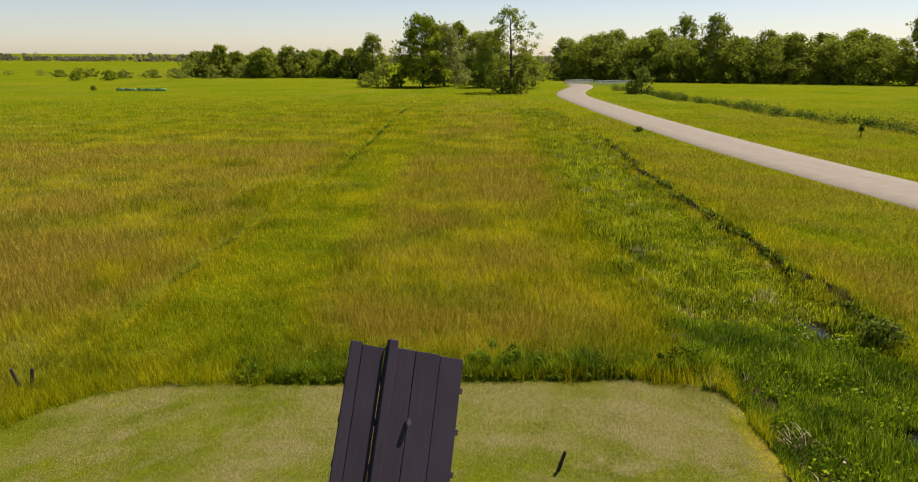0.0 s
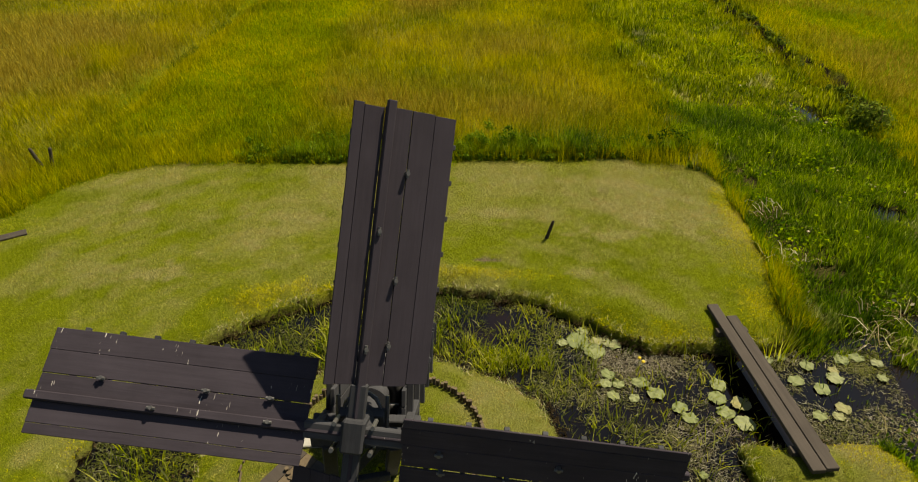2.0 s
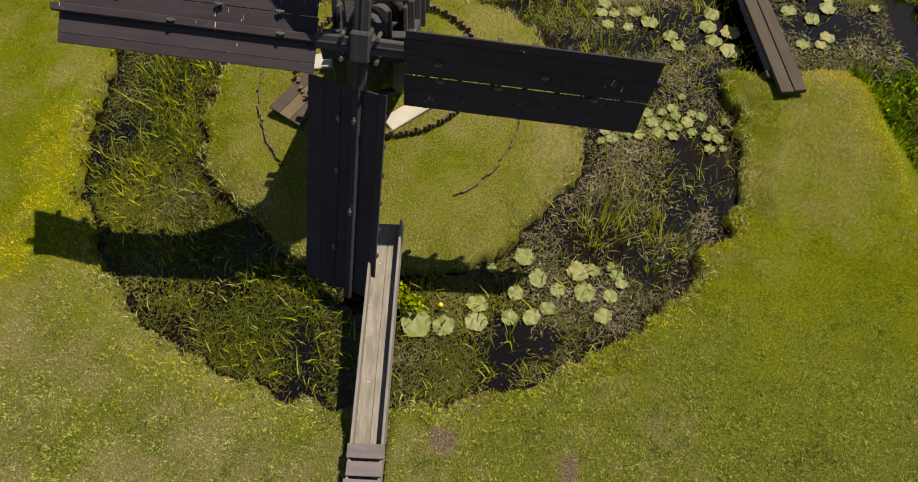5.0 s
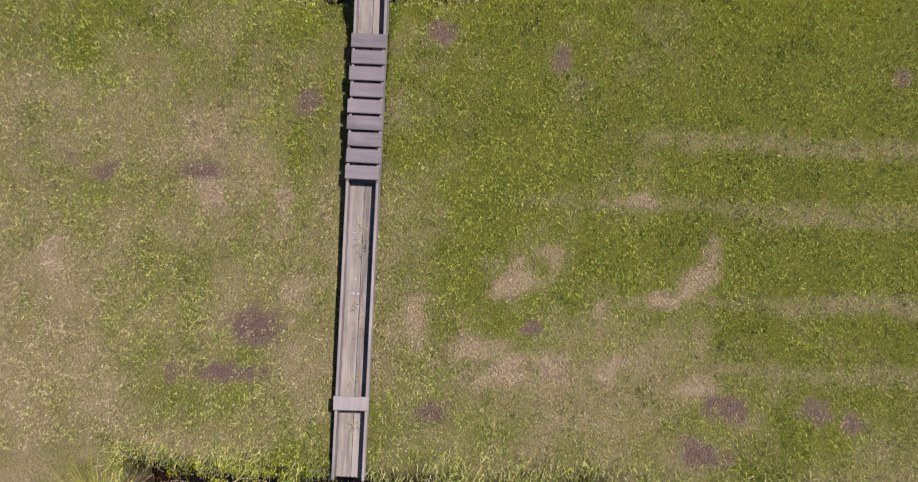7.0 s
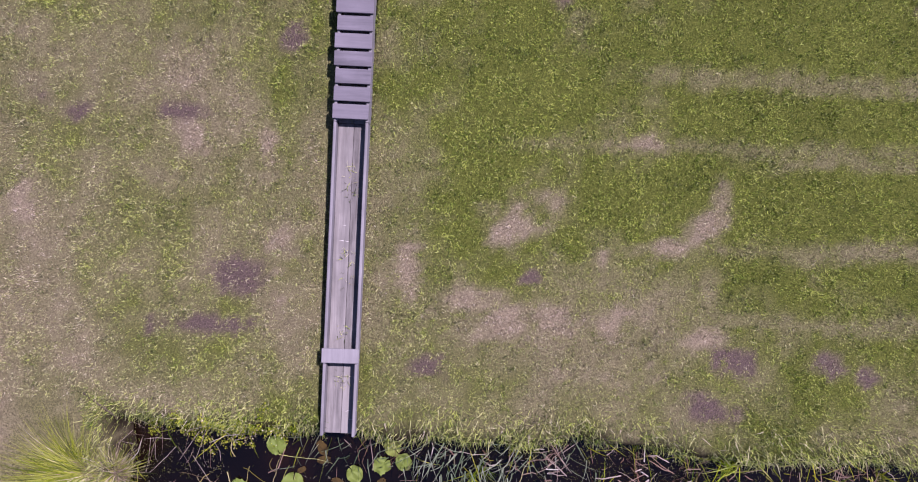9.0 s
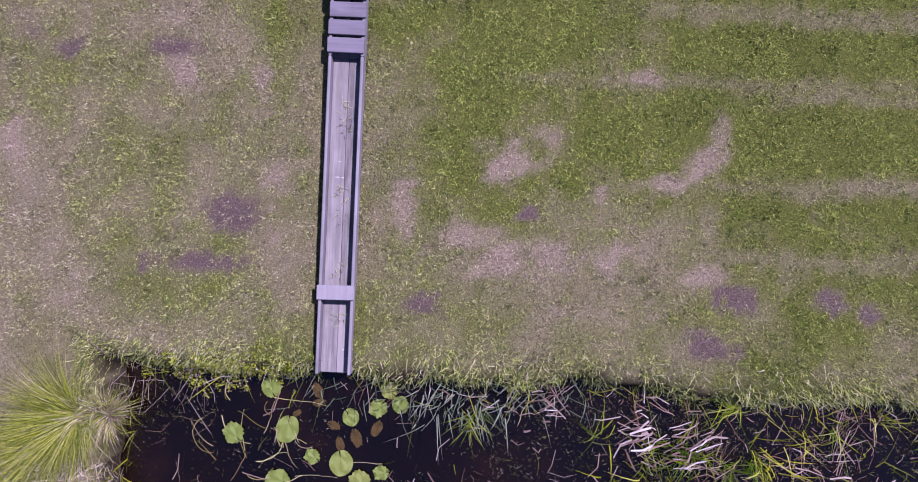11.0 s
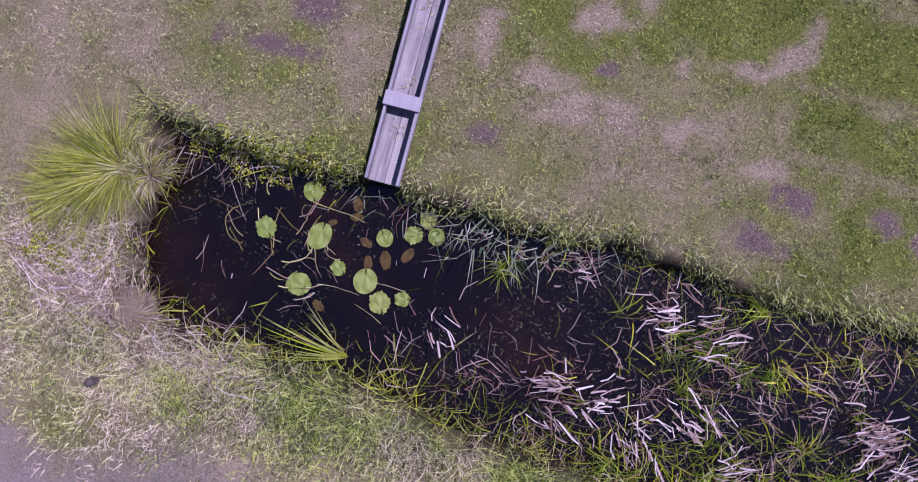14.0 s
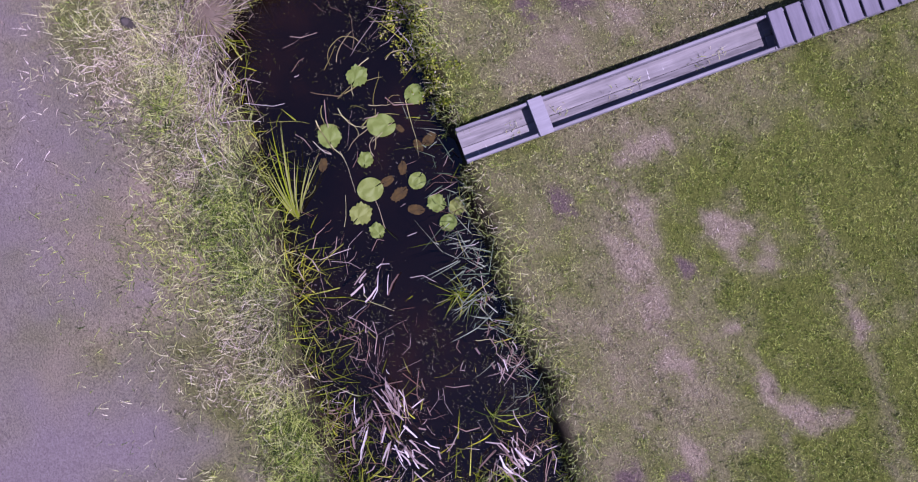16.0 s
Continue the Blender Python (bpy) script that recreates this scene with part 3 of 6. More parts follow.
    screw = new("screw", from_arrays("screw", vs, fs, IRON, smooth=True))
    screw.parent = mill
    sol = screw.modifiers.new("thick", "SOLIDIFY")
    sol.thickness = 0.02
    place(screw, base @ HEAD)
    casing = part("casing", box(bmesh.new(), -0.32, 0.32, -0.34, -0.29, -5.2, -0.75, 0.006), BEAM, mill, "long open screw casing of dark boards")
    place(casing, base @ HEAD)
    for sx in (-1, 1):
        for j in range(3):
            y0 = -0.29 + j * 0.165
            part("side_board", box(bmesh.new(), sx * 0.335 - 0.02, sx * 0.335 + 0.02, y0, y0 + 0.158, -5.2, -0.72, 0.005), BEAM, casing)
        for r in np.arange(-4.9, -0.7, 0.8):
            part("rib", box(bmesh.new(), sx * 0.385 - 0.03, sx * 0.385 + 0.03, -0.36, 0.24, r, r + 0.07, 0.005), BEAM, casing)
    for r in (-1.0, -2.6, -4.2):
        part("tie", box(bmesh.new(), -0.42, 0.42, 0.215, 0.275, r, r + 0.08, 0.006), BEAM, casing)
    part("end_plate", rod(bmesh.new(), (0, 0, -0.78), (0, 0, -0.82), 0.2, 0.2, 24), BEAM, casing)
    # bearing beam and trestle below the head
    def at(along, side, up=0.0):
        return Vector(HUB) - AXLE * along + Vector((side, 0, 0)) + UPWARD * up - Vector((-0.95, 5.9, 0))
    part("bearing_beam", beam(bmesh.new(), at(0.42, -0.45, -0.16), at(0.42, 0.55, -0.16), 0.14, 0.14), BEAM, mill)
    part("bearing_block", beam(bmesh.new(), at(0.42, -0.2, 0.0), at(0.42, 0.2, 0.0), 0.12, 0.2), BEAM, mill)
    part("bearing_strap", rod(bmesh.new(), at(0.42, 0.22, -0.1), at(0.42, 0.22, 0.22), 0.02, 0.02, 8), IRON, mill)
    part("bearing_strap", rod(bmesh.new(), at(0.42, -0.22, -0.1), at(0.42, -0.22, 0.22), 0.02, 0.02, 8), IRON, mill)
    bm = bmesh.new()
    hoop = [at(0.42, 0.17 * math.cos(q), 0.05 + 0.2 * math.sin(q)) for q in np.linspace(0, math.pi, 9)]
    for p, q in zip(hoop, hoop[1:]):
        rod(bm, p, q, 0.02, 0.02, 8)
    part("shaft_hoop", bm, IRON, mill)
    part("head_beam", beam(bmesh.new(), at(0.7, -0.5, -0.1), at(0.7, 0.5, -0.1), 0.1, 0.12), BEAM, mill)
    for sx in (-0.4, 0.4):
        part("rail_beam", beam(bmesh.new(), at(0.3, sx, -0.08), at(1.3, sx, -0.08), 0.08, 0.1), BEAM, mill)
    for a, b in ((at(0.42, -0.3, -0.2), (-0.5, -0.75, 0.0)), (at(0.42, 0.3, -0.2), (0.1, -0.3, 0.0)),
                 (at(0.42, -0.1, -0.2), (-0.3, 0.35, 0.0)), (at(0.42, 0.15, -0.2), (0.35, 0.4, 0.0))):
        part("leg", beam(bmesh.new(), b, a, 0.13, 0.13), BEAM, mill)
    part("brace", beam(bmesh.new(), (-0.42, -0.9, 0.5), (0.17, -0.75, 0.5), 0.08, 0.1), BEAM, mill)
    part("brace", beam(bmesh.new(), (-0.45, -0.85, 0.3), (0.3, -1.2, 1.7), 0.07, 0.09), BEAM, mill)
    post = part("post", rod(bmesh.new(), (0.15, 0.2, 0), (0.15, 0.2, 1.15), 0.15, 0.13, 14), BEAM, mill, "", True)
    part("tail_post", beam(bmesh.new(), (-0.25, 2.0, -0.6), (-0.25, 2.0, 0.7), 0.12, 0.12), BEAM, mill)
    part("tail_post", beam(bmesh.new(), (0.65, 2.0, -0.6), (0.65, 2.0, 0.7), 0.12, 0.12), BEAM, mill)
    return mill


build_windmill()


# ---- the trough ----
def build_trough():
    x, y0, y1 = -0.76, 3.33, -3.47
    tr = thing("water_trough", "weathered grey wooden water trough leading from mill island to ditch", "trough", pose(x, 0, 0, 0, 0, -0.65))

    def top(y):
        return 0.52 + (y - 3.36) * 0.138 if y > 1.0 else 0.194 + (y - 1.0) * 0.018

    stations = [y0, 1.0, -0.5, -2.7, y1]
    for a, b in zip(stations, stations[1:]):
        za, zb = top(a), top(b)
        for sx in (-1, 1):
            bm = beam(bmesh.new(), (sx * 0.15, a, za - 0.105), (sx * 0.15, b + 0.003, zb - 0.105), 0.028, 0.21, 0.005)
            part("side", bm, GREYWOOD, tr)
        for w0, w1 in ((-0.135, 0.012), (0.015, 0.135)):
            c = (w0 + w1) / 2
            part("floor_board", beam(bmesh.new(), (c, a, za - 0.13), (c, b + 0.003, zb - 0.13), w1 - w0, 0.025, 0.003), TROUGHFLOOR, tr)
    # cover planks
    n = 9
    for i in range(n):
        y = 0.99 - (i + 0.5) * 1.48 / n
        z = top(y) + 0.015
        j = RNG.uniform(-0.01, 0.01, 3)
        ob = part("cover_plank", box(bmesh.new(), -0.172 + j[0], 0.172 + j[1], -0.068, 0.068, -0.012, 0.014, 0.004), COVERWOOD, tr)
        ob.matrix_basis = pose(0, y, z, 3.0, 0, j[2] * 60)
    bar = part("crossbar", box(bmesh.new(), -0.175, 0.175, -0.068, 0.068, -0.012, 0.016, 0.004), GREYWOOD, tr)
    bar.matrix_basis = pose(0, -2.7, top(-2.7) + 0.014, 0, 0, 1)
    # trestles over the moat
    for y in (3.1, 1.75):
        for sx in (-1, 1):
            part("post", beam(bmesh.new(), (sx * 0.11, y, -0.8), (sx * 0.11, y, top(y) - 0.2), 0.07, 0.07), GREYWOOD, tr)
        part("bearer", beam(bmesh.new(), (-0.15, y, top(y) - 0.245), (0.15, y, top(y) - 0.245), 0.06, 0.07), GREYWOOD, tr)


build_trough()


# ---- footbridge ----
def build_footbridge():
    a, b = Vector((3.98, 8.95, 0.08)), Vector((4.34, 5.7, 0.08))
    yaw = math.degrees(math.atan2(-(b - a).x, (b - a).y))
    br = thing("footbridge", "narrow footbridge of two old brown planks over the water", "footbridge", pose(a.x, a.y, a.z, 0, 0, yaw))
    L = (b - a).length
    part("plank", box(bmesh.new(), 0.012, 0.18, 0, L, -0.02, 0.045, 0.006), BROWNWOOD, br)
    part("plank", box(bmesh.new(), -0.17, -0.006, 0.3, L - 0.02, -0.022, 0.04, 0.006), BROWNWOOD, br)
    for y in (0.5, L - 0.45):
        part("bearer", box(bmesh.new(), -0.24, 0.24, y, y + 0.12, -0.12, -0.022, 0.006), BROWNWOOD, br)


build_footbridge()


# ---- plants ----
def blades(rng, x, y, z, h, w, lean, droop, dry, seg=1, turn=None):
    """Grass blades as tapered ribbons of seg pieces. All arguments but seg are arrays, or one number for all."""
    n = len(x)
    one = lambda v: np.broadcast_to(np.asarray(v, float), (n,))
    h, w, lean, droop, dry = one(h), one(w), one(lean), one(droop), one(dry)
    a = rng.uniform(0, 2 * np.pi, n) if turn is None else turn
    dx, dy = np.cos(a), np.sin(a)
    b = a + np.pi / 2 + rng.normal(0, 0.5, n)
    px, py = np.cos(b), np.sin(b)
    rows = []
    for i in range(seg + 1):
        s = i / seg
        ox = h * lean * s ** 1.4
        oz = h * s * (1 - droop * s)
        half = w / 2 * (1 - s) ** 0.7
        cx, cy, cz = x + dx * ox, y + dy * ox, z + oz
        if i < seg:
            rows += [np.stack([cx - px * half, cy - py * half, cz], 1), np.stack([cx + px * half, cy + py * half, cz], 1)]
        else:
            rows.append(np.stack([cx, cy, cz], 1))
    k = 2 * seg + 1
    v = np.stack(rows, 1).reshape(-1, 3)
    base = np.arange(n)[:, None] * k
    tri = []
    for i in range(seg - 1):
        tri += [[2 * i, 2 * i + 1, 2 * i + 3], [2 * i, 2 * i + 3, 2 * i + 2]]
    tri.append([2 * seg - 2, 2 * seg - 1, 2 * seg])
    f = (base[:, None, :] + np.array(tri)[None]).reshape(-1, 3)
    return v, f, np.repeat(dry, k)


def straws(rng, x, y, z, length, w, turn, kink, rise, dry):
    """Flat broken stalks: ribbons of even width that bend sharply once."""
    n = len(x)
    one = lambda v: np.broadcast_to(np.asarray(v, float), (n,))
    length, w, turn, kink, rise = one(length), one(w), one(turn), one(kink), one(rise)
    share = rng.uniform(0.35, 0.75, n)
    rows, px, py, pz = [], x, y, z
    for i, (a, l) in enumerate(((turn, 0 * length), (turn, share * length), (turn + kink, (1 - share) * length))):
        px, py, pz = px + l * np.cos(a), py + l * np.sin(a), pz + rise * l * (1 if i < 2 else -1)
        b = a + np.pi / 2 if i != 1 else turn + kink / 2 + np.pi / 2
        half = w / 2 * (1.0 if i < 2 else 0.75)
        rows += [np.stack([px - half * np.cos(b), py - half * np.sin(b), pz], 1), np.stack([px + half * np.cos(b), py + half * np.sin(b), pz + 0.15 * w], 1)]
    v = np.stack(rows, 1).reshape(-1, 3)
    tri = np.array([[0, 1, 3], [0, 3, 2], [2, 3, 5], [2, 5, 4]])
    return v, (np.arange(n)[:, None, None] * 6 + tri[None]).reshape(-1, 3), np.repeat(one(dry), 6)


def leaf_cloud(rng, centers, radii, per, size, squash=0.8):
    """Many small leaf faces round each of the clump centres."""
    c = np.repeat(centers, per, 0)
    r = np.repeat(radii, per)
    n = len(c)
    d = rng.normal(0, 1, (n, 3))
    d /= np.linalg.norm(d, axis=1)[:, None]
    p = c + d * (r * rng.random(n) ** 0.45)[:, None] * np.array([1, 1, squash])
    s = size * rng.uniform(0.6, 1.4, n)[:, None]
    nrm = d + rng.normal(0, 0.7, (n, 3)) + np.array([0, 0, 0.5])
    nrm /= np.linalg.norm(nrm, axis=1)[:, None]
    t = np.cross(nrm, rng.normal(0, 1, (n, 3)))
    t /= np.linalg.norm(t, axis=1)[:, None]
    b = np.cross(nrm, t)
    v = np.stack([p - t * s * 0.5, p + b * s * 0.35, p + t * s * 0.6, p - b * s * 0.35], 1).reshape(-1, 3)
    return v, np.arange(n * 4).reshape(-1, 4)


def join(parts):
    vs, fs, ds, at = [], [], [], 0
    for v, f, d in parts:
        vs.append(v), fs.append(f + at), ds.append(d)
        at += len(v)
    return np.concatenate(vs), np.concatenate(fs), np.concatenate(ds)


def stuff(name, parts, mat, label, category, kind="stuff"):
    v, f, d = join(parts)
    return tagged(new(name, from_arrays(name, v, f, mat, {"dry": d})), label, category, kind=kind)


def scatter(rng, x0, x1, y0, y1, density):
    n = int((x1 - x0) * (y1 - y0) * density)
    return rng.uniform(x0, x1, n), rng.uniform(y0, y1, n)


def water_depth(x, y):
    return np.maximum.reduce([moat(x, y), ditch_near(x, y), ditch_far(x, y)])


def build_lawn():
    rng = np.random.default_rng(11)
    short, mossy = [], []
    for x0, x1, y0, y1, dens, size, far in ((-4.6, 5.6, -3.7, 3.4, 12000, 0.85, 0), (-9.2, 6.0, 1.0, 14.8, 4600, 0.9, 1), (-9.0, -4.6, -3.7, 2.2, 3000, 1.2, 0), (5.6, 9.0, -4.0, 2.6, 1500, 1.3, 0)):
        x, y = scatter(rng, x0, x1, y0, y1, dens)
        d = dryness(x, y)
        m = mown(x, y)
        keep = (m > -0.05) & (water_depth(x, y) < 0.05 * rng.random(len(x)) - 0.045)
        keep &= rng.random(len(x)) < (0.82 + 0.3 * wobble(x, y, 0.16, 5.0) if far else 0.58 + 0.75 * wobble(x, y, 0.07, 5.0) + 0.4 * wobble(x, y, 0.2, 7.0))
        # the two kinds of turf run into each other beside the moat
        share = smooth(1.0, 3.4, y + 0.5 * wobble(x, y, 1.0, 4.0))
        if -9.0 < x0 < 5.0:
            keep &= (rng.random(len(x)) < share) if far else (rng.random(len(x)) > share)
        elif far:
            keep &= rng.random(len(x)) < np.maximum(share, smooth(-4.4, -4.8, x))
        keep &= (rng.random(len(x)) < 1.05 - 0.15 * spots(x, y, SPOTS) - 0.78 * bare_scars(x, y)) & ((np.abs(x + 0.76 - 0.0113 * y) > 0.155) | (y > 2.5))
        x, y, d = x[keep], y[keep], d[keep]
        n = len(x)
        tuft = np.clip(0.5 + 0.45 * wobble(x, y, 0.37, 4.0) + (0.25 if far else 0.5) * wobble(x, y, 0.1, 6.0), 0, 1)
        edge = smooth(-0.35, -0.02, water_depth(x, y))
        h = rng.uniform(0.013, 0.038, n) * size * (0.55 + 1.0 * tuft) * (1 + 0.5 * edge * rng.random(n))
        w = rng.uniform(0.005, 0.013, n) * size * (1 - 0.35 * np.clip(d, 0, 1))
        dd = np.clip(d - 0.05 * far + rng.normal(0, 0.12 if far else 0.17, n), 0, 1)
        (mossy if far else short).append(blades(rng, x, y, terrain(x, y) - 0.004, h, w, rng.uniform(0.2, 1.2, n), 0.1, dd))
    stuff("lawn_grass", short, LAWN, "short mown lawn grass, patchy green with dry brown spots", "grass")
    stuff("mossy_turf", mossy, TURF, "short yellow-green mossy turf with tan mowing arcs", "grass")
    # yellow moss along the brinks and the corner of the lawn
    x, y = scatter(rng, -6.5, 6.2, 0.6, 14.4, 3800)
    m = moat(x, y)
    right = mown(x, y)
    rim = smooth(-0.6, -0.08, m) * smooth(0.0, 0.7, 0.35 + wobble(x, y, 1.6, 7.0))
    side = smooth(1.0, 0.2, right) * smooth(3.8, 4.6, x) * smooth(-0.6, 0.4, wobble(x, y, 1.8, 3.0))
    dens = np.maximum.reduce([0.5 * rim * smooth(1.5, 3.0, y + 0.4 * np.abs(x + 0.7)), 0.65 * side, 0.9 * spots(x, y, MOSS, 0.6)])
    keep = (m < -0.02) & (right > -0.1) & (ditch_far(x, y) < 0.1) & (rng.random(len(x)) < dens) & (np.hypot(x + 0.9, y - 5.5) > 2.6)
    x, y = x[keep], y[keep]
    n = len(x)
    stuff("lawn_moss", [blades(rng, x, y, terrain(x, y) - 0.003, rng.uniform(0.02, 0.045, n), rng.uniform(0.006, 0.013, n), rng.uniform(0.3, 1.4, n), 0.1, np.clip(rng.normal(0.15, 0.2, n), 0, 1))], YELLOWMOSS, "golden yellow moss along the lawn's wet edges", "moss")


def build_verges():
    """Longer grass on the brinks of the moat and of the near ditch, and past it to the track."""
    rng = np.random.default_rng(12)
    out = []
    x, y = scatter(rng, -4.4, 9.0, -4.1, -3.1, 5200)
    d = ditch_near(x, y)
    keep = (d > -0.42) & (d < 0.12) & (np.abs(x + 0.8) > 0.18) & (rng.random(len(x)) < smooth(-0.45, -0.05, d) * (0.55 + 0.45 * wobble(x, y, 0.7, 1.0)))
    x, y = x[keep], y[keep]
    n = len(x)
    out.append(blades(rng, x, y, terrain(x, y), rng.uniform(0.03, 0.12, n), rng.uniform(0.004, 0.008, n), rng.uniform(0.3, 1.3, n), 0.3,
                      np.clip(rng.normal(0.2, 0.28, n), 0, 1), 2, rng.normal(-np.pi / 2, 1.1, n)))
    x, y = scatter(rng, -7.0, 8.0, -7.6, -4.4, 3600)
    d, t = ditch_near(x, y), track(x, y)
    dens = smooth(0.18, -0.1, d) * (1 - smooth(-0.9, 0.35, t + 0.35 * wobble(x, y, 0.9, 7.0)) * 0.97)
    keep = (rng.random(len(x)) < dens) & (d < 0.15)
    x, y = x[keep], y[keep]
    n = len(x)
    near = smooth(-0.9, 0.05, ditch_near(x, y))
    straw = np.clip(0.3 + 0.5 * wobble(x, y, 1.1, 3.0) + 0.4 * smooth(-1.6, -2.6, x) + rng.normal(0, 0.22, n), 0, 1)
    out.append(blades(rng, x, y, terrain(x, y), rng.uniform(0.04, 0.1, n) + 0.2 * near * rng.random(n), rng.uniform(0.005, 0.01, n), rng.uniform(0.4, 1.5, n), 0.3, straw, 2))
    # brinks of the moat
    x, y = scatter(rng, -5.4, 4.6, 1.0, 10.0, 2400)
    d = moat(x, y)
    keep = (d > -0.14) & (d < 0.1) & (rng.random(len(x)) < 0.45 + 0.8 * wobble(x, y, 0.6, 4.0))
    x, y = x[keep], y[keep]
    n = len(x)
    out.append(blades(rng, x, y, terrain(x, y), rng.uniform(0.03, 0.09, n), rng.uniform(0.006, 0.012, n), rng.uniform(0.3, 1.3, n), 0.3, np.clip(rng.normal(0.42, 0.3, n), 0, 1), 2, None))
    stuff("brink_grass", out, LAWN, "longer ragged grass along the water's edge", "grass")


def build_meadow():
    rng = np.random.default_rng(13)
    n = 900000
    r = 9.0 * (150.0 / 9.0) ** rng.random(n)
    a = rng.uniform(-0.72, 0.68, n)
    x, y = r * np.sin(a), r * np.cos(a)
    roadside = np.abs(x - np.where(y > 25, road_mid(np.maximum(y, 25)), road_mid(25.0) + (25 - y) * 0.25)) > 3.0 + 0.25 * wobble(x, y, 3.0)
    keep = (mown(x, y) < 0.0) & ((ditch_far(x, y) < 0.1) | (y > 60)) & roadside & (moat(x, y) < -0.2) & (ditch_right(x, y) < 0) & ((np.abs(bank_line(x, y)) > 0.08 + 0.1 * wobble(x, y, 1.5)) | (y < 16.8) | (y > 60)) & (rng.random(n) > smooth(60, 150, r)) & (rng.random(n) < 0.85 + 0.6 * wobble(x, y, 0.7, 4.0) + smooth(15, 40, r))
    x, y, r = x[keep], y[keep], r[keep]
    n = len(x)
    strip = smooth(-5.4, -3.4, x) * smooth(4.6, 2.8, x) * smooth(14.8, 17, y)
    side = smooth(-8.5, -11, x) * smooth(90, 45, y)
    right = smooth(10.2, 12.5, x)
    patch = 0.6 * wobble(x, y, 6.0, 2.0) + 0.75 * wobble(x * 0.22, y, 12.0, 5.0)
    d = np.clip(0.03 + 0.16 * strip + (0.14 + 0.36 * smooth(34, 19, y)) * side + 0.3 * right + 0.75 * patch * (0.35 + strip + side + right) + rng.normal(0, 0.2, n), 0, 1)
    edge = smooth(-1.4, -0.1, mown(x, y))
    tufts = np.maximum(spots(x, y, TUFTS, 0.6), smooth(1.5, 0.6, np.abs(furrow(x + 1.2, y))) * smooth(15, 18, y) * smooth(-0.5, 0.5, wobble(x, y, 4.0, 2.0)))
    path = smooth(-8.6, -7.8, x) * smooth(-3.9, -5.0, x) * smooth(14, 16, y) * smooth(70, 40, y)
    d = np.maximum(d - 0.25 * path, 0) * (1 - 0.85 * edge) * (1 - 0.9 * tufts)
    low = smooth(0.5, 0.15, furrow(x, y) + 0.2 * wobble(x, y, 2.5, 3.0)) * smooth(15, 18, y) * smooth(100, 85, y)
    h = 0.4 * (1 - 0.6 * low) * (1 - 0.4 * path) * rng.uniform(0.5, 1.15, n) * (0.75 + 0.25 * patch + 0.32 * wobble(x, y, 1.0, 6.0) * smooth(45, 20, r) + 0.35 * edge + 0.1 * strip + 0.6 * tufts) * (1 - 0.35 * right) * (1 - 0.6 * smooth(50, 140, r))
    w = rng.uniform(0.7, 1.3, n) * (0.004 + 0.0005 * r)
    parts = [blades(rng, x, y, terrain(x, y) - 0.01, np.maximum(h, 0.05), w, rng.uniform(0.1, 0.7, n), 0.1, d)]
    y = 16 + 76 * rng.random(14000) ** 1.5
    x = -8.9 - 0.4 * np.sin(y * 0.09) + rng.normal(0, 0.16, len(y))
    keep = rng.random(len(y)) < 0.02 + 0.6 * wobble(x, y, 3.5, 5.0)
    x, y = x[keep], y[keep]
    n = len(x)
    stuff("furrow_weeds", [blades(rng, x, y, terrain(x, y), rng.uniform(0.08, 0.24, n), rng.uniform(0.02, 0.04, n) * (0.3 + 0.025 * y), rng.uniform(0.1, 0.5, n), 0.1, np.clip(rng.normal(0.1, 0.15, n), 0, 1))], NETTLE, "dark rank weeds along an old furrow", "weeds")
    stuff("meadow_grass", parts, MEADOW, "tall seeding meadow grass, olive green and rusty brown", "grass")


REED_GAPS = [(5.0, 25.4, .7, 1.0), (9.0, 22.5, .8, 1.2), (8.9, 31.0, .5, 1.2), (9.2, 18.0, .5, 1.3), (8.4, 12.5, .6, .5), (6.3, 10.4, .5, .35), (7.4, 8.9, .6, .3), (7.9, 6.6, .5, .4), (6.1, 14.0, .35, .6)]


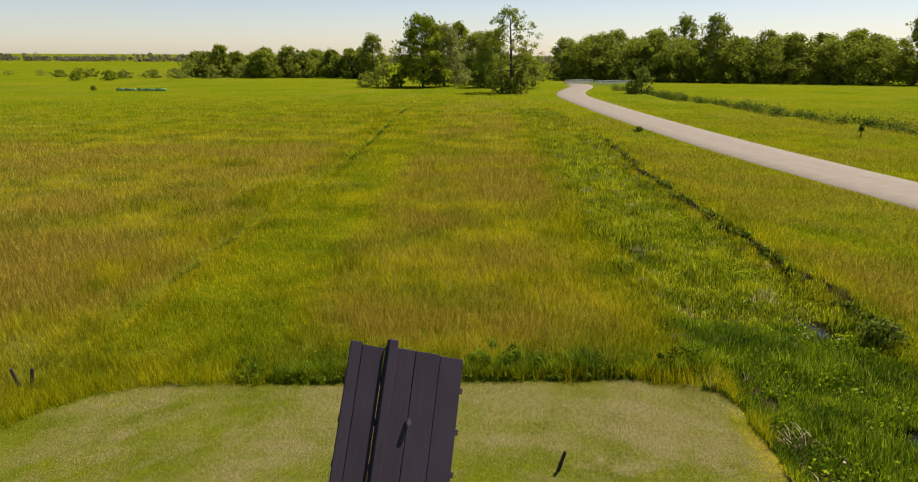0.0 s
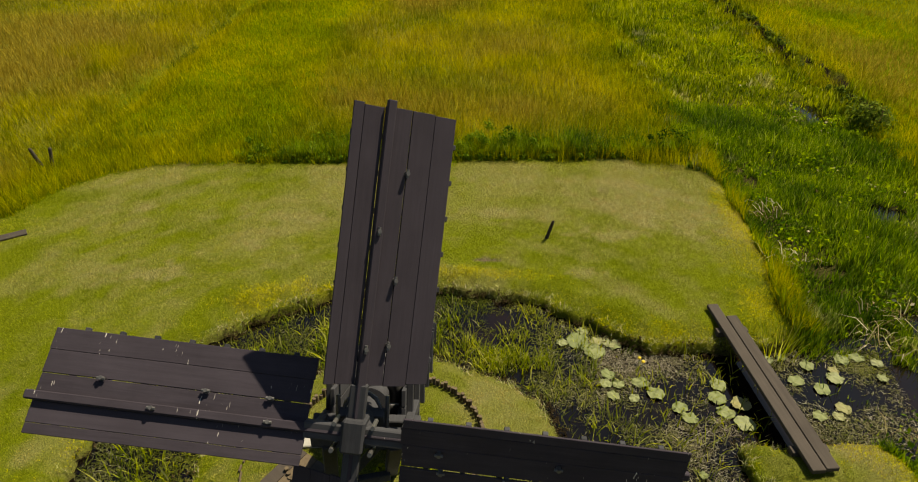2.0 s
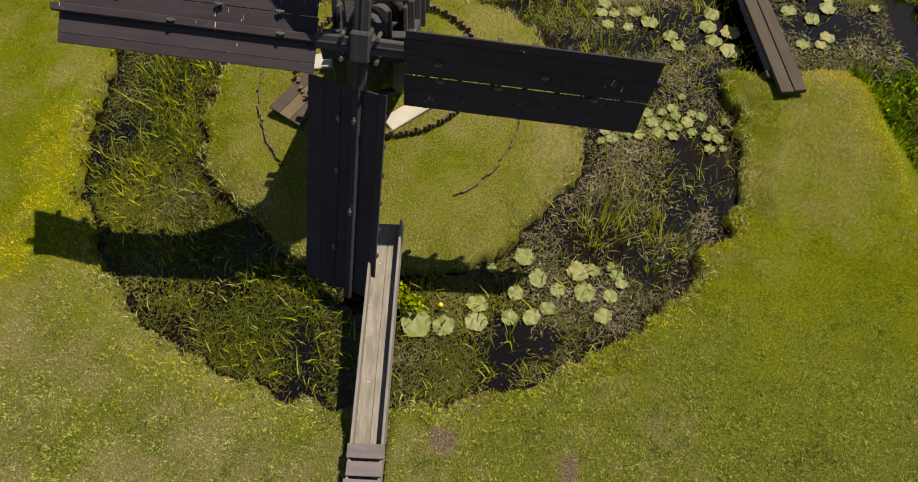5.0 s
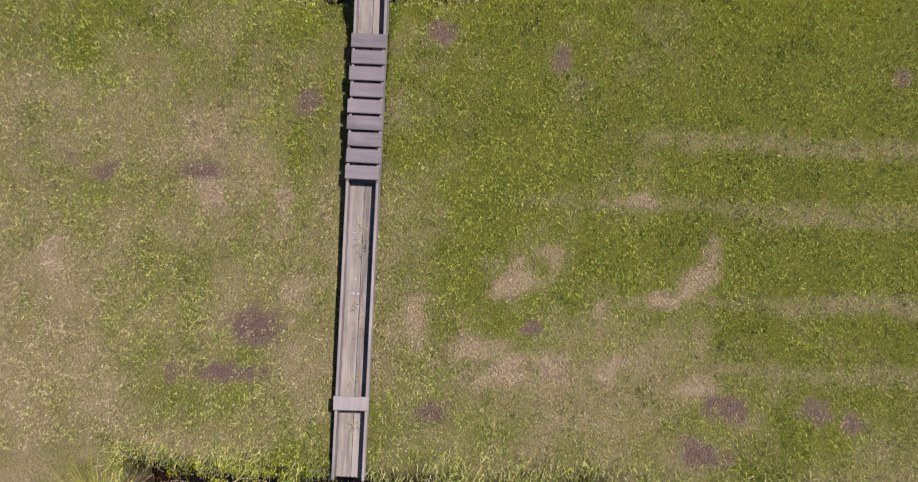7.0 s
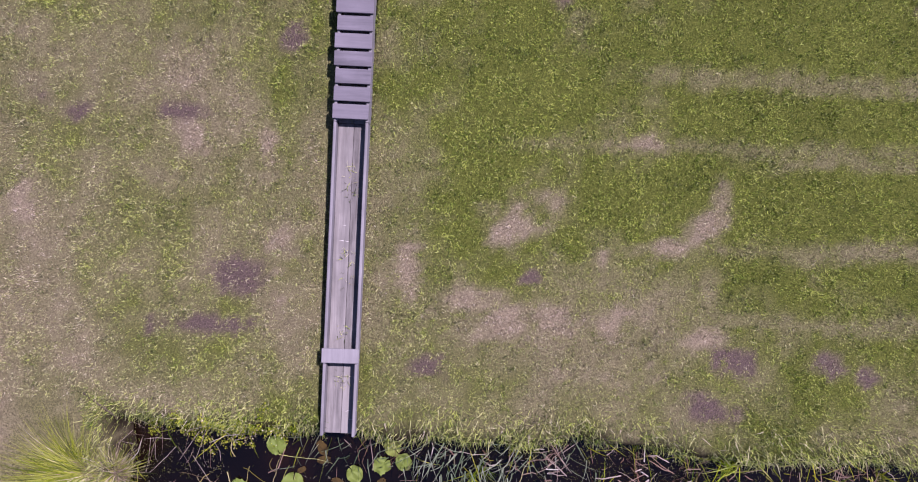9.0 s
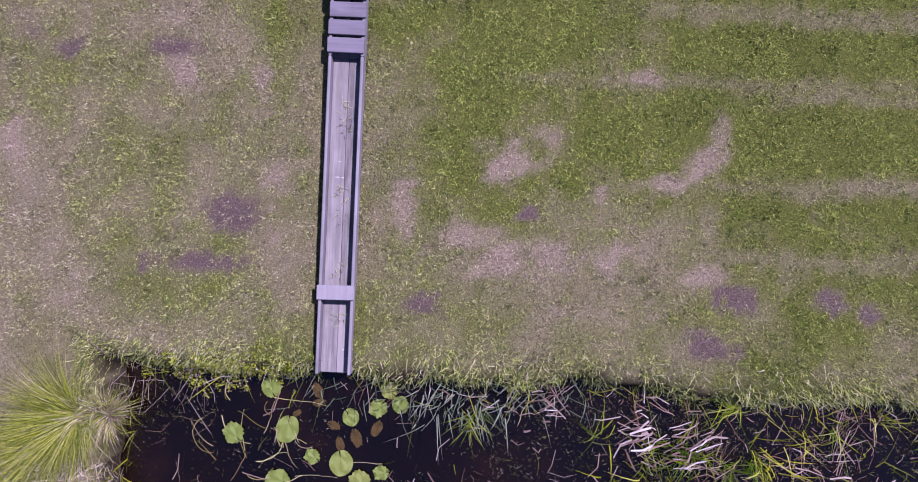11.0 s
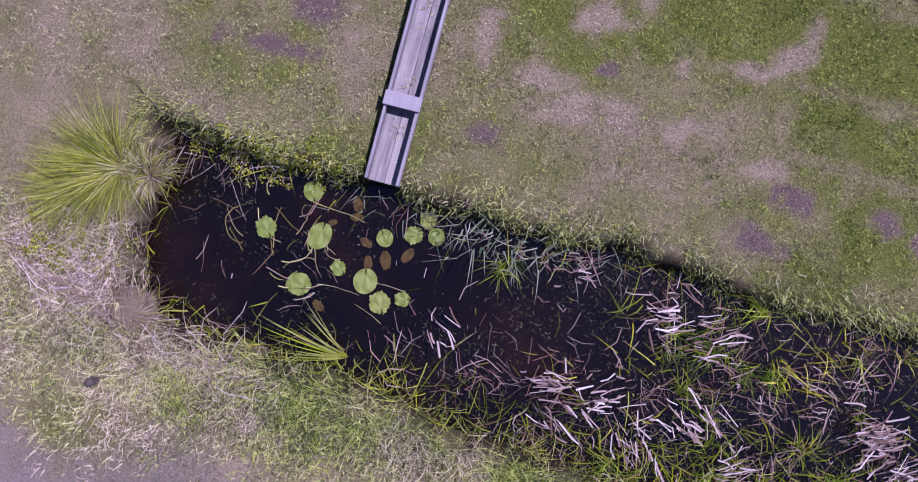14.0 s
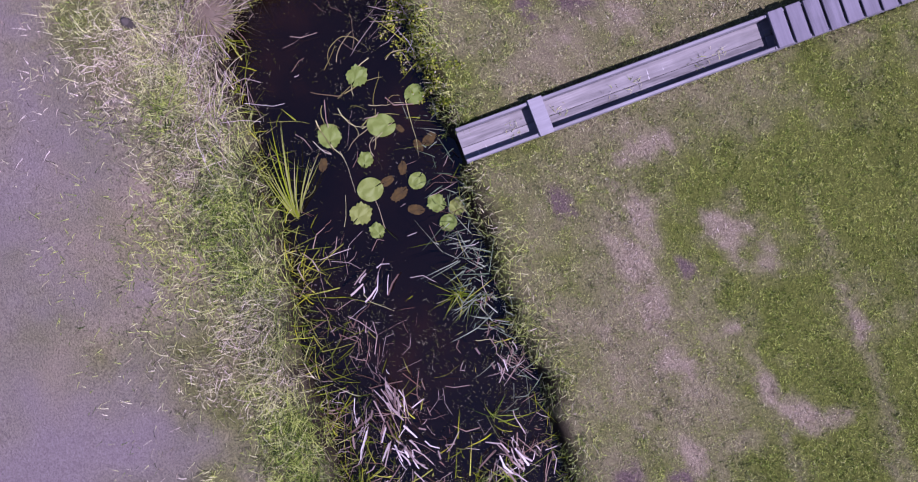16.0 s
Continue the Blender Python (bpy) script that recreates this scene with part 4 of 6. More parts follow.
def build_ditch_reeds():
    rng = np.random.default_rng(14)
    out, dark, distant = [], [], []
    for y0, y1, dens, w0 in ((2.5, 18, 1700, 0.017), (18, 40, 560, 0.03), (40, 64, 120, 0.05), (64, 94, 45, 0.08)):
        x, y = scatter(rng, 4.2, 10.4, y0, y1, dens)
        d = ditch_far(x, y)
        open_water = np.hypot((x - 5.7) / 1.2, (y - 7.3) / 0.85) < 1.0
        gap = spots(x, y, REED_GAPS) > 0.6
        keep = (d > -0.6 + 0.5 * wobble(x, y, 1.0, 5.0)) & (mown(x, y) < 0.0) & ~gap & ~(open_water & (rng.random(len(x)) < 0.95)) & (rng.random(len(x)) < 0.82 + 0.7 * wobble(x, y, 0.8, 3.0))
        x, y, d = x[keep], y[keep], d[keep]
        n = len(x)
        stand = wobble(x, y, 2.6, 1.0)
        h = rng.uniform(0.1, 0.4, n) * (0.85 + 0.5 * stand)
        dry = np.clip(0.35 * smooth(0.5, 1.0, wobble(x, y, 1.5, 8.0)) + rng.normal(0, 0.08, n), 0, 0.8)
        made = blades(rng, x, y, np.maximum(terrain(x, y), MOAT_Z - 0.1), h, rng.uniform(0.6, 1.6, n) * w0, rng.uniform(0.05, 0.55, n), 0.1, dry, 2)
        (out if y0 < 10 else distant).append(made)
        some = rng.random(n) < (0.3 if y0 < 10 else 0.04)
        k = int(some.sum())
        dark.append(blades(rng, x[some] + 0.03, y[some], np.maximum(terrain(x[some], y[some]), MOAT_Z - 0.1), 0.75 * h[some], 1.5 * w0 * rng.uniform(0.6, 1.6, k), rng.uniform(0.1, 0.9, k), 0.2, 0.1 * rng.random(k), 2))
    # dead pinkish sheaves flattened at the water's edge
    for cx, cy, k in ((6.3, 8.3, 36), (7.3, 7.6, 40), (6.7, 9.0, 26), (7.9, 8.3, 20), (6.0, 6.3, 16), (5.75, 10.6, 34), (6.0, 12.2, 26)):
        out.append(blades(rng, cx + rng.normal(0, 0.22, k), cy + rng.normal(0, 0.16, k), MOAT_Z + rng.uniform(0.06, 0.28, k), rng.uniform(0.2, 0.5, k), rng.uniform(0.012, 0.024, k), rng.uniform(0.8, 1.2, k), 0.8, rng.uniform(0.6, 0.95, k), 2))
    stuff("ditch_reeds", out, REEDGREEN, "dense green reeds and sedge filling the ditch", "reeds")
    stuff("distant_reeds", distant, REED, "bright green reeds farther along the ditch", "reeds")
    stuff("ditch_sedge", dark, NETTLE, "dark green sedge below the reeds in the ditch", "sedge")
    # broad leaves between the reeds
    c, r = [], []
    for i in range(380):
        y = 3.5 + 30 * rng.random() ** 1.6
        x = rng.uniform(5.2, 9.7)
        if mown(np.array(x), np.array(y)) > -0.15 or math.hypot((x - 5.7) / 1.3, (y - 7.3) / 0.95) < 1 or wobble(np.array(x), np.array(y), 2.2, 6.0) < -0.15:
            continue
        c.append((x, y, MOAT_Z + rng.uniform(0.12, 0.3)))
        r.append(rng.uniform(0.25, 0.6))
    v, f = leaf_cloud(rng, np.array(c), np.array(r), 34, 0.065, 0.3)
    tagged(new("marsh_leaves", from_arrays("marsh_leaves", v, f, REEDGREEN, {"dry": np.repeat(rng.random(len(v) // 4) < 0.03, 4).astype(float)})), "broad green marsh leaves among the reeds", "marsh plants", kind="stuff")
    # dark ragged weeds on the broken bank past the reeds
    c, r = [], []
    for y in np.arange(16.4, 58, 0.22):
        if math.sin(y * 0.6) + 0.7 * math.sin(y * 1.7 + 1) > -0.35:
            x = 10.12 + 0.25 * math.sin(y * 0.13) + rng.normal(0, 0.14)
            c.append((x, y, rng.uniform(-0.15, 0.35)))
            r.append(rng.uniform(0.07, 0.19) * (1 + 0.01 * y))
    for i in range(12):
        c.append((10.05 + rng.normal(0, 0.2), 16.9 + rng.normal(0, 0.3), rng.uniform(0.0, 0.45)))
        r.append(rng.uniform(0.15, 0.3))
    v, f = leaf_cloud(rng, np.array(c), np.array(r), 60, 0.085)
    tagged(new("bank_weeds", from_arrays("bank_weeds", v, f, NETTLE, {"dry": np.full(len(v), 0.25)})), "dark ragged weeds along a broken peat bank", "weeds", kind="stuff")


def build_moat_plants():
    rng = np.random.default_rng(15)
    out, weeds = [], []
    x, y = scatter(rng, -5.4, 4.2, 1.2, 10.0, 2400)
    m = moat(x, y)
    inner = np.hypot((x + 0.87) / 2.5, (y - 5.42) / 2.4)
    far = smooth(7.0, 7.8, y) * smooth(2.9, 1.6, x) * (0.12 + 0.88 * smooth(1.45, 1.25, inner + 0.12 * wobble(x, y, 0.8, 2.0)))
    left = smooth(-2.6, -3.3, x) * smooth(8.0, 6.5, y) * (0.3 + 0.7 * smooth(1.5, 1.2, inner + 0.15 * wobble(x, y, 0.9, 8.0)))
    low = smooth(-0.9, -1.8, x) * smooth(3.6, 2.8, y)
    dens = np.maximum.reduce([0.8 * far, 0.3 * left, 0.2 * low, 0.06 + 0 * x]) * (0.6 + 0.8 * wobble(x, y, 0.7, 6.0))
    keep = (m > 0.1) & (rng.random(len(x)) < dens)
    x, y = x[keep], y[keep]
    n = len(x)
    sunk = smooth(-1.0, -3.0, x) * smooth(4.4, 3.4, y)
    h = rng.uniform(0.1, 0.3, n) * (1 - 0.4 * sunk)
    out.append(blades(rng, x, y, np.full(n, MOAT_Z - 0.05), h + 0.05, rng.uniform(0.01, 0.024, n), rng.uniform(0.15, 0.9, n), 0.18, np.clip(0.12 * sunk + rng.normal(0.06, 0.16, n), 0, 1), 2))
    # reed clumps standing in the open water
    for cx, cy, r, k, hh in ((1.75, 3.7, 0.28, 60, 0.75), (2.45, 3.45, 0.3, 34, 0.6), (4.75, 8.2, 0.25, 60, 0.7), (2.0, 6.6, 0.35, 40, 0.35), (-0.55, 2.75, 0.25, 40, 0.25)):
        a, q = rng.uniform(0, 6.28, k), r * np.sqrt(rng.random(k))
        out.append(blades(rng, cx + q * np.cos(a), cy + q * np.sin(a), np.full(k, MOAT_Z - 0.05), rng.uniform(0.6, 1.1, k) * hh, rng.uniform(0.012, 0.021, k), rng.uniform(0.1, 0.55, k), 0.12, np.clip(rng.normal(0.05, 0.1, k), 0, 1), 3, a + rng.normal(0, 0.5, k)))
    stuff("moat_iris", out, REED, "green flag iris and sedge standing in the moat", "water plants")
    # drifting weed
    x, y = scatter(rng, -5.2, 6.4, 1.2, 10.0, 5200)
    m = moat(x, y)
    dens = 0.46 + 0.7 * wobble(x, y, 1.5, 7.0) + 0.25 * smooth(-0.9, -1.6, x) * smooth(6.0, 4.0, y)
    dens = dens * (1 - 0.97 * spots(x, y, [(3.85, 7.3, .5, 1.2), (3.75, 6.6, .5, .9), (3.7, 8.2, .5, .5), (2.75, 4.2, .35, 1.0), (2.3, 3.2, .4, .4), (3.0, 7.0, .5, .4), (5.2, 7.4, .9, .5), (1.2, 2.2, .9, .2)]))
    under = x - 3.98 - 0.111 * (8.95 - y)
    keep = (m > 0.06) & (rng.random(len(x)) < dens) & ((np.abs(under + 0.16) > 0.4) | (y < 5.6))
    x, y = x[keep], y[keep]
    n = len(x)
    weeds.append(blades(rng, x, y, np.full(n, MOAT_Z + 0.004), rng.uniform(0.02, 0.07, n), rng.uniform(0.005, 0.013, n), rng.uniform(1.0, 2.0, n), 0.75, np.clip(0.1 - 0.25 * smooth(-1.0, -2.5, x) + 0.35 * wobble(x, y, 1.9, 2.0) + 0.4 * smooth(0.2, 1.8, x) + rng.normal(0, 0.25, n), 0, 1), 1))
    stuff("moat_weed", weeds, WEED, "brown and olive water weed drifting on the moat", "water plants")


def build_ditch_plants():
    rng = np.random.default_rng(16)
    # old reddish stems, sunk and tangled
    dead, green, lush = [], [], []
    lie = lambda x, y: 0.3 + 3.2 * wobble(x, y, 0.8, 4.0)
    x, y = scatter(rng, -2.9, 6.0, -5.9, -3.5, 330)
    m = ditch_near(x, y)
    dens = 0.62 * smooth(0.4, 2.2, x) * smooth(0.12, 0.62, wobble(x, y, 0.6, 2.0)) + 0.015 + 0.22 * smooth(0.4, 0.05, m) * smooth(-1.5, 0.0, x) + 0.5 * smooth(-4.6, -5.2, y) * smooth(-1.0, 0.6, x) * smooth(-0.1, 0.5, wobble(x, y, 0.5, 9.0))
    keep = (m > 0.0) & (rng.random(len(x)) < dens)
    x, y = x[keep], y[keep]
    n = len(x)
    dead.append(straws(rng, x, y, WATER_Z + rng.uniform(0.005, 0.09, n), rng.uniform(0.05, 0.34, n), 0.002 + 0.009 * rng.random(n) ** 2, lie(x, y) + rng.normal(0, 0.4, n), rng.normal(0, 0.5, n), rng.uniform(-0.05, 0.2, n), np.clip(rng.normal(0.2, 0.3, n), 0, 1)))
    # pale broken stalks lying over them
    x, y = scatter(rng, 0.2, 6.0, -5.9, -3.6, 48)
    m = ditch_near(x, y)
    keep = (m > 0.05) & (rng.random(len(x)) < 0.75 * smooth(0.3, 1.8, x) * smooth(-0.1, 0.5, wobble(x, y, 0.75, 7.0)))
    x, y = x[keep], y[keep]
    n = len(x)
    dead.append(straws(rng, x, y, WATER_Z + rng.uniform(0.08, 0.2, n), rng.uniform(0.05, 0.26, n), 0.004 + 0.014 * rng.random(n) ** 2, lie(x, y) + rng.normal(0.2, 0.5, n), rng.choice([0.15, -0.2, 1.9, -2.1], n) + rng.normal(0, 0.25, n), rng.uniform(-0.1, 0.25, n), np.clip(rng.normal(0.6, 0.35, n), 0, 1)))
    # flattened sheaves
    for cx, cy, k, a0 in ((1.7, -4.95, 24, 0.4), (2.75, -5.0, 34, 2.7), (4.35, -4.65, 64, 0.35), (2.6, -4.15, 30, 0.45), (2.2, -4.0, 22, 3.5), (2.2, -5.4, 34, 2.2), (4.6, -5.0, 50, 0.6), (1.1, -4.95, 26, 0.2), (1.4, -5.2, 22, 5.6), (3.1, -5.4, 30, 0.3), (1.2, -3.85, 12, 0.1), (0.15, -4.75, 10, 2.4)):
        tight = rng.uniform(0.07, 0.13)
        dead.append(straws(rng, cx + rng.normal(0, 1.5 * tight, k), cy + rng.normal(0, tight, k), WATER_Z + rng.uniform(0.12, 0.24, k), rng.uniform(0.06, 0.28, k), 0.005 + 0.016 * rng.random(k) ** 1.5, a0 + rng.normal(0, 0.28, k), rng.normal(0, 0.3, k), rng.uniform(-0.05, 0.2, k), np.clip(rng.normal(0.8, 0.3, k), 0, 1)))
    # pale dead reed strewn along the far bank's end
    k = 400
    u = rng.random(k)
    x, y = -3.95 + 2.4 * u, -4.98 - 0.62 * u + rng.normal(0, 0.14, k)
    keep = rng.random(k) < 0.5 + 0.9 * wobble(x, y, 0.6, 2.0)
    x, y = x[keep], y[keep]
    k = len(x)
    dead.append(straws(rng, x, y, np.maximum(terrain(x, y), WATER_Z) + rng.uniform(0.03, 0.1, k), rng.uniform(0.12, 0.42, k), rng.uniform(0.003, 0.008, k), rng.choice([0.0, np.pi], k) - 0.25 + rng.normal(0, 0.5, k), rng.normal(0, 0.3, k), rng.uniform(0.0, 0.15, k), rng.uniform(0.35, 0.95, k)))
    # thin pale stems that reach out from the near bank's corner
    k = 30
    x, y = rng.uniform(-2.9, -1.6, k), -3.62 + rng.normal(0, 0.08, k)
    dead.append(straws(rng, x, y, WATER_Z + rng.uniform(0.15, 0.3, k), rng.uniform(0.15, 0.45, k), rng.uniform(0.002, 0.0045, k), rng.normal(-2.2, 0.7, k), rng.normal(0, 0.3, k), rng.uniform(-0.4, -0.1, k), rng.uniform(0.5, 1.0, k)))
    stuff("dead_reed", dead, DEADREED, "broken pale and reddish dead reed stalks lying in the ditch", "reeds")
    # green blades
    x, y = scatter(rng, -2.9, 6.0, -6.2, -3.5, 430)
    m = ditch_near(x, y)
    dens = 0.006 + 0.2 * smooth(0.6, 2.6, x) * smooth(0.0, 0.5, wobble(x, y, 0.55, 5.0)) + 0.35 * smooth(0.3, 0.0, m) * smooth(-0.5, 0.6, wobble(x, y, 0.7, 1.0)) + 0.35 * smooth(-4.9, -5.4, y)
    keep = (m > -0.05) & (rng.random(len(x)) < dens)
    x, y = x[keep], y[keep]
    n = len(x)
    green.append(blades(rng, x, y, np.full(n, WATER_Z), rng.uniform(0.12, 0.42, n), rng.uniform(0.006, 0.015, n), rng.uniform(0.4, 1.2, n), 0.3, np.clip(rng.normal(0.06, 0.14, n), 0, 1), 3))
    # sprays of blades from common roots
    for i in range(135):
        cx, cy = rng.uniform(0.5, 6.0), rng.uniform(-6.1, -3.55)
        here = np.array(cx), np.array(cy)
        if ditch_near(*here) < -0.1 or wobble(*here, 0.9, 5.0) < 0.25 - 0.4 * smooth(1.5, 4.0, cx) - 0.3 * smooth(-4.9, -5.4, cy):
            continue
        k = int(rng.integers(9, 26))
        (lush if rng.random() < 0.78 else green).append(blades(rng, cx + rng.normal(0, 0.035, k), cy + rng.normal(0, 0.035, k), np.full(k, WATER_Z), rng.uniform(0.12, 0.38, k), rng.uniform(0.006, 0.016, k), rng.uniform(0.5, 1.4, k), 0.35, np.clip(rng.normal(0.08, 0.15, k), 0, 1), 3, rng.uniform(0, 6.28) + rng.normal(0, 1.3, k)))
    x, y = scatter(rng, 6.0, 12.0, -6.4, -3.6, 150)
    keep = (ditch_near(x, y) > -0.1) & (rng.random(len(x)) < 0.6 + 0.6 * wobble(x, y, 0.9, 5.0))
    x, y = x[keep], y[keep]
    n = len(x)
    green.append(blades(rng, x, y, np.full(n, WATER_Z), rng.uniform(0.12, 0.4, n), rng.uniform(0.008, 0.02, n), rng.uniform(0.4, 1.3, n), 0.4, rng.uniform(0, 1, n), 2))
    stuff("ditch_rushes", lush, REEDGREEN, "dark green rushes in sprays along the ditch", "reeds")
    stuff("ditch_blades", green, REED, "green reed blades standing in the ditch", "reeds")
    # dull bluish grass arching out from under the bank
    out = []
    for cx, cy, k in ((0.02, -3.8, 34), (0.3, -3.7, 18), (0.62, -3.78, 32), (-0.35, -3.64, 14), (0.9, -3.7, 26), (1.3, -3.76, 16), (-1.05, -3.6, 18)):
        out.append(blades(rng, cx + rng.normal(0, 0.2, k), cy + rng.normal(0, 0.12, k) + 0.05 * wobble(np.full(k, cx), np.full(k, cy), 0.3), WATER_Z + rng.uniform(0.1, 0.3, k), rng.uniform(0.08, 0.34, k), rng.uniform(0.006, 0.015, k), rng.uniform(0.4, 1.3, k), 0.5, rng.uniform(0.0, 0.5, k), 3, rng.normal(-1.9, 0.9, k)))
    stuff("sweet_grass", out, BLUEGRASS, "dull blue-green grass arching over the ditch", "grass")
    # fine litter on the water
    x, y = scatter(rng, -2.9, 6.0, -6.0, -3.4, 1500)
    keep = (ditch_near(x, y) > 0.02) & (rng.random(len(x)) < 0.2 + 0.4 * wobble(x, y, 0.9, 3.0) + 0.3 * smooth(-0.8, 1.5, x))
    x, y = x[keep], y[keep]
    n = len(x)
    stuff("ditch_litter", [blades(rng, x, y, np.full(n, WATER_Z + 0.004), rng.uniform(0.006, 0.03, n), rng.uniform(0.002, 0.006, n), rng.uniform(1.0, 2.0, n), 0.85, rng.uniform(0.0, 0.8, n), 1)], WEED, "small bits of floating dead leaf and stem", "litter")
    # low leafy weeds on the near brink
    c = [(rng.uniform(-2.75, -1.2), -3.52 + rng.normal(0, 0.09)) for _ in range(120)] + [(rng.uniform(-3.9, -2.95), rng.uniform(-5.0, -4.5)) for _ in range(60)]
    c = np.array([(x, y, float(terrain(np.array(x), np.array(y))) + rng.uniform(0.01, 0.09)) for x, y in c])
    c[:, 2] = np.maximum(c[:, 2], WATER_Z + 0.02)
    v, f = leaf_cloud(rng, c, rng.uniform(0.04, 0.09, len(c)), 38, 0.018, 0.5)
    tagged(new("brink_weeds", from_arrays("brink_weeds", v, f, SEDGE, {"dry": np.repeat(rng.random(len(v) // 4) < 0.15, 4) * 0.8})), "low leafy weeds creeping along the ditch bank", "weeds", kind="stuff")


def build_bank_peat():
    """Crumbling dark peat and roots where the turf breaks off above the moat."""
    rng = np.random.default_rng(19)
    x, y = scatter(rng, -5.2, 5.0, 1.2, 10.0, 900)
    m = moat(x, y)
    keep = (m > -0.02) & (m < 0.1) & (rng.random(len(x)) < (0.3 + 0.7 * smooth(5.5, 7.5, y)) * (0.45 + 0.9 * wobble(x, y, 0.5, 8.0)))
    x, y, m = x[keep], y[keep], m[keep]
    z = np.maximum(terrain(x, y), MOAT_Z) + rng.uniform(0.0, 0.09, len(x))
    c = np.stack([x, y, z], 1)
    v, f = leaf_cloud(rng, c, rng.uniform(0.015, 0.045, len(c)), 12, 0.022, 0.8)
    tagged(new("bank_peat", from_arrays("bank_peat", v, f, PEAT, {"dry": np.repeat(rng.random(len(v) // 4), 4)})), "crumbling dark peat along the moat's banks", "peat", kind="stuff")


def build_floating_stems():
    """Thin pale stems that curl about on the water between the lily pads, and a few moss-brown drowned leaves."""
    rng = np.random.default_rng(17)
    vs, fs, ds, at = [], [], [], 0
    for i in range(38):
        x, y = (rng.normal(-1.55, 0.45), rng.normal(-4.4, 0.35)) if i < 28 else (rng.uniform(-2.8, 1.5), rng.uniform(-5.4, -3.7))
        if ditch_near(np.array(x), np.array(y)) < 0.1:
            continue
        a, bend, step, w = rng.uniform(0, 6.28), rng.normal(0, 0.13), rng.uniform(0.025, 0.06), rng.uniform(0.002, 0.006)
        z = WATER_Z + 0.006 + 0.02 * rng.random()
        n = int(rng.integers(6, 12))
        for k in range(n):
            half = w * (1 - 0.6 * k / n)
            vs += [(x - half * math.sin(a), y + half * math.cos(a), z), (x + half * math.sin(a), y - half * math.cos(a), z)]
            x, y, a = x + step * math.cos(a), y + step * math.sin(a), a + bend + rng.normal(0, 0.15)
            if k:
                fs.append((at + 2 * k - 2, at + 2 * k - 1, at + 2 * k + 1, at + 2 * k))
        ds += [rng.uniform(0.3, 0.9)] * (2 * n)
        at += 2 * n
    tagged(new("floating_stems", from_arrays("floating_stems", vs, fs, REED, {"dry": ds})), "thin pale stems curling on the dark water", "stems", kind="stuff")


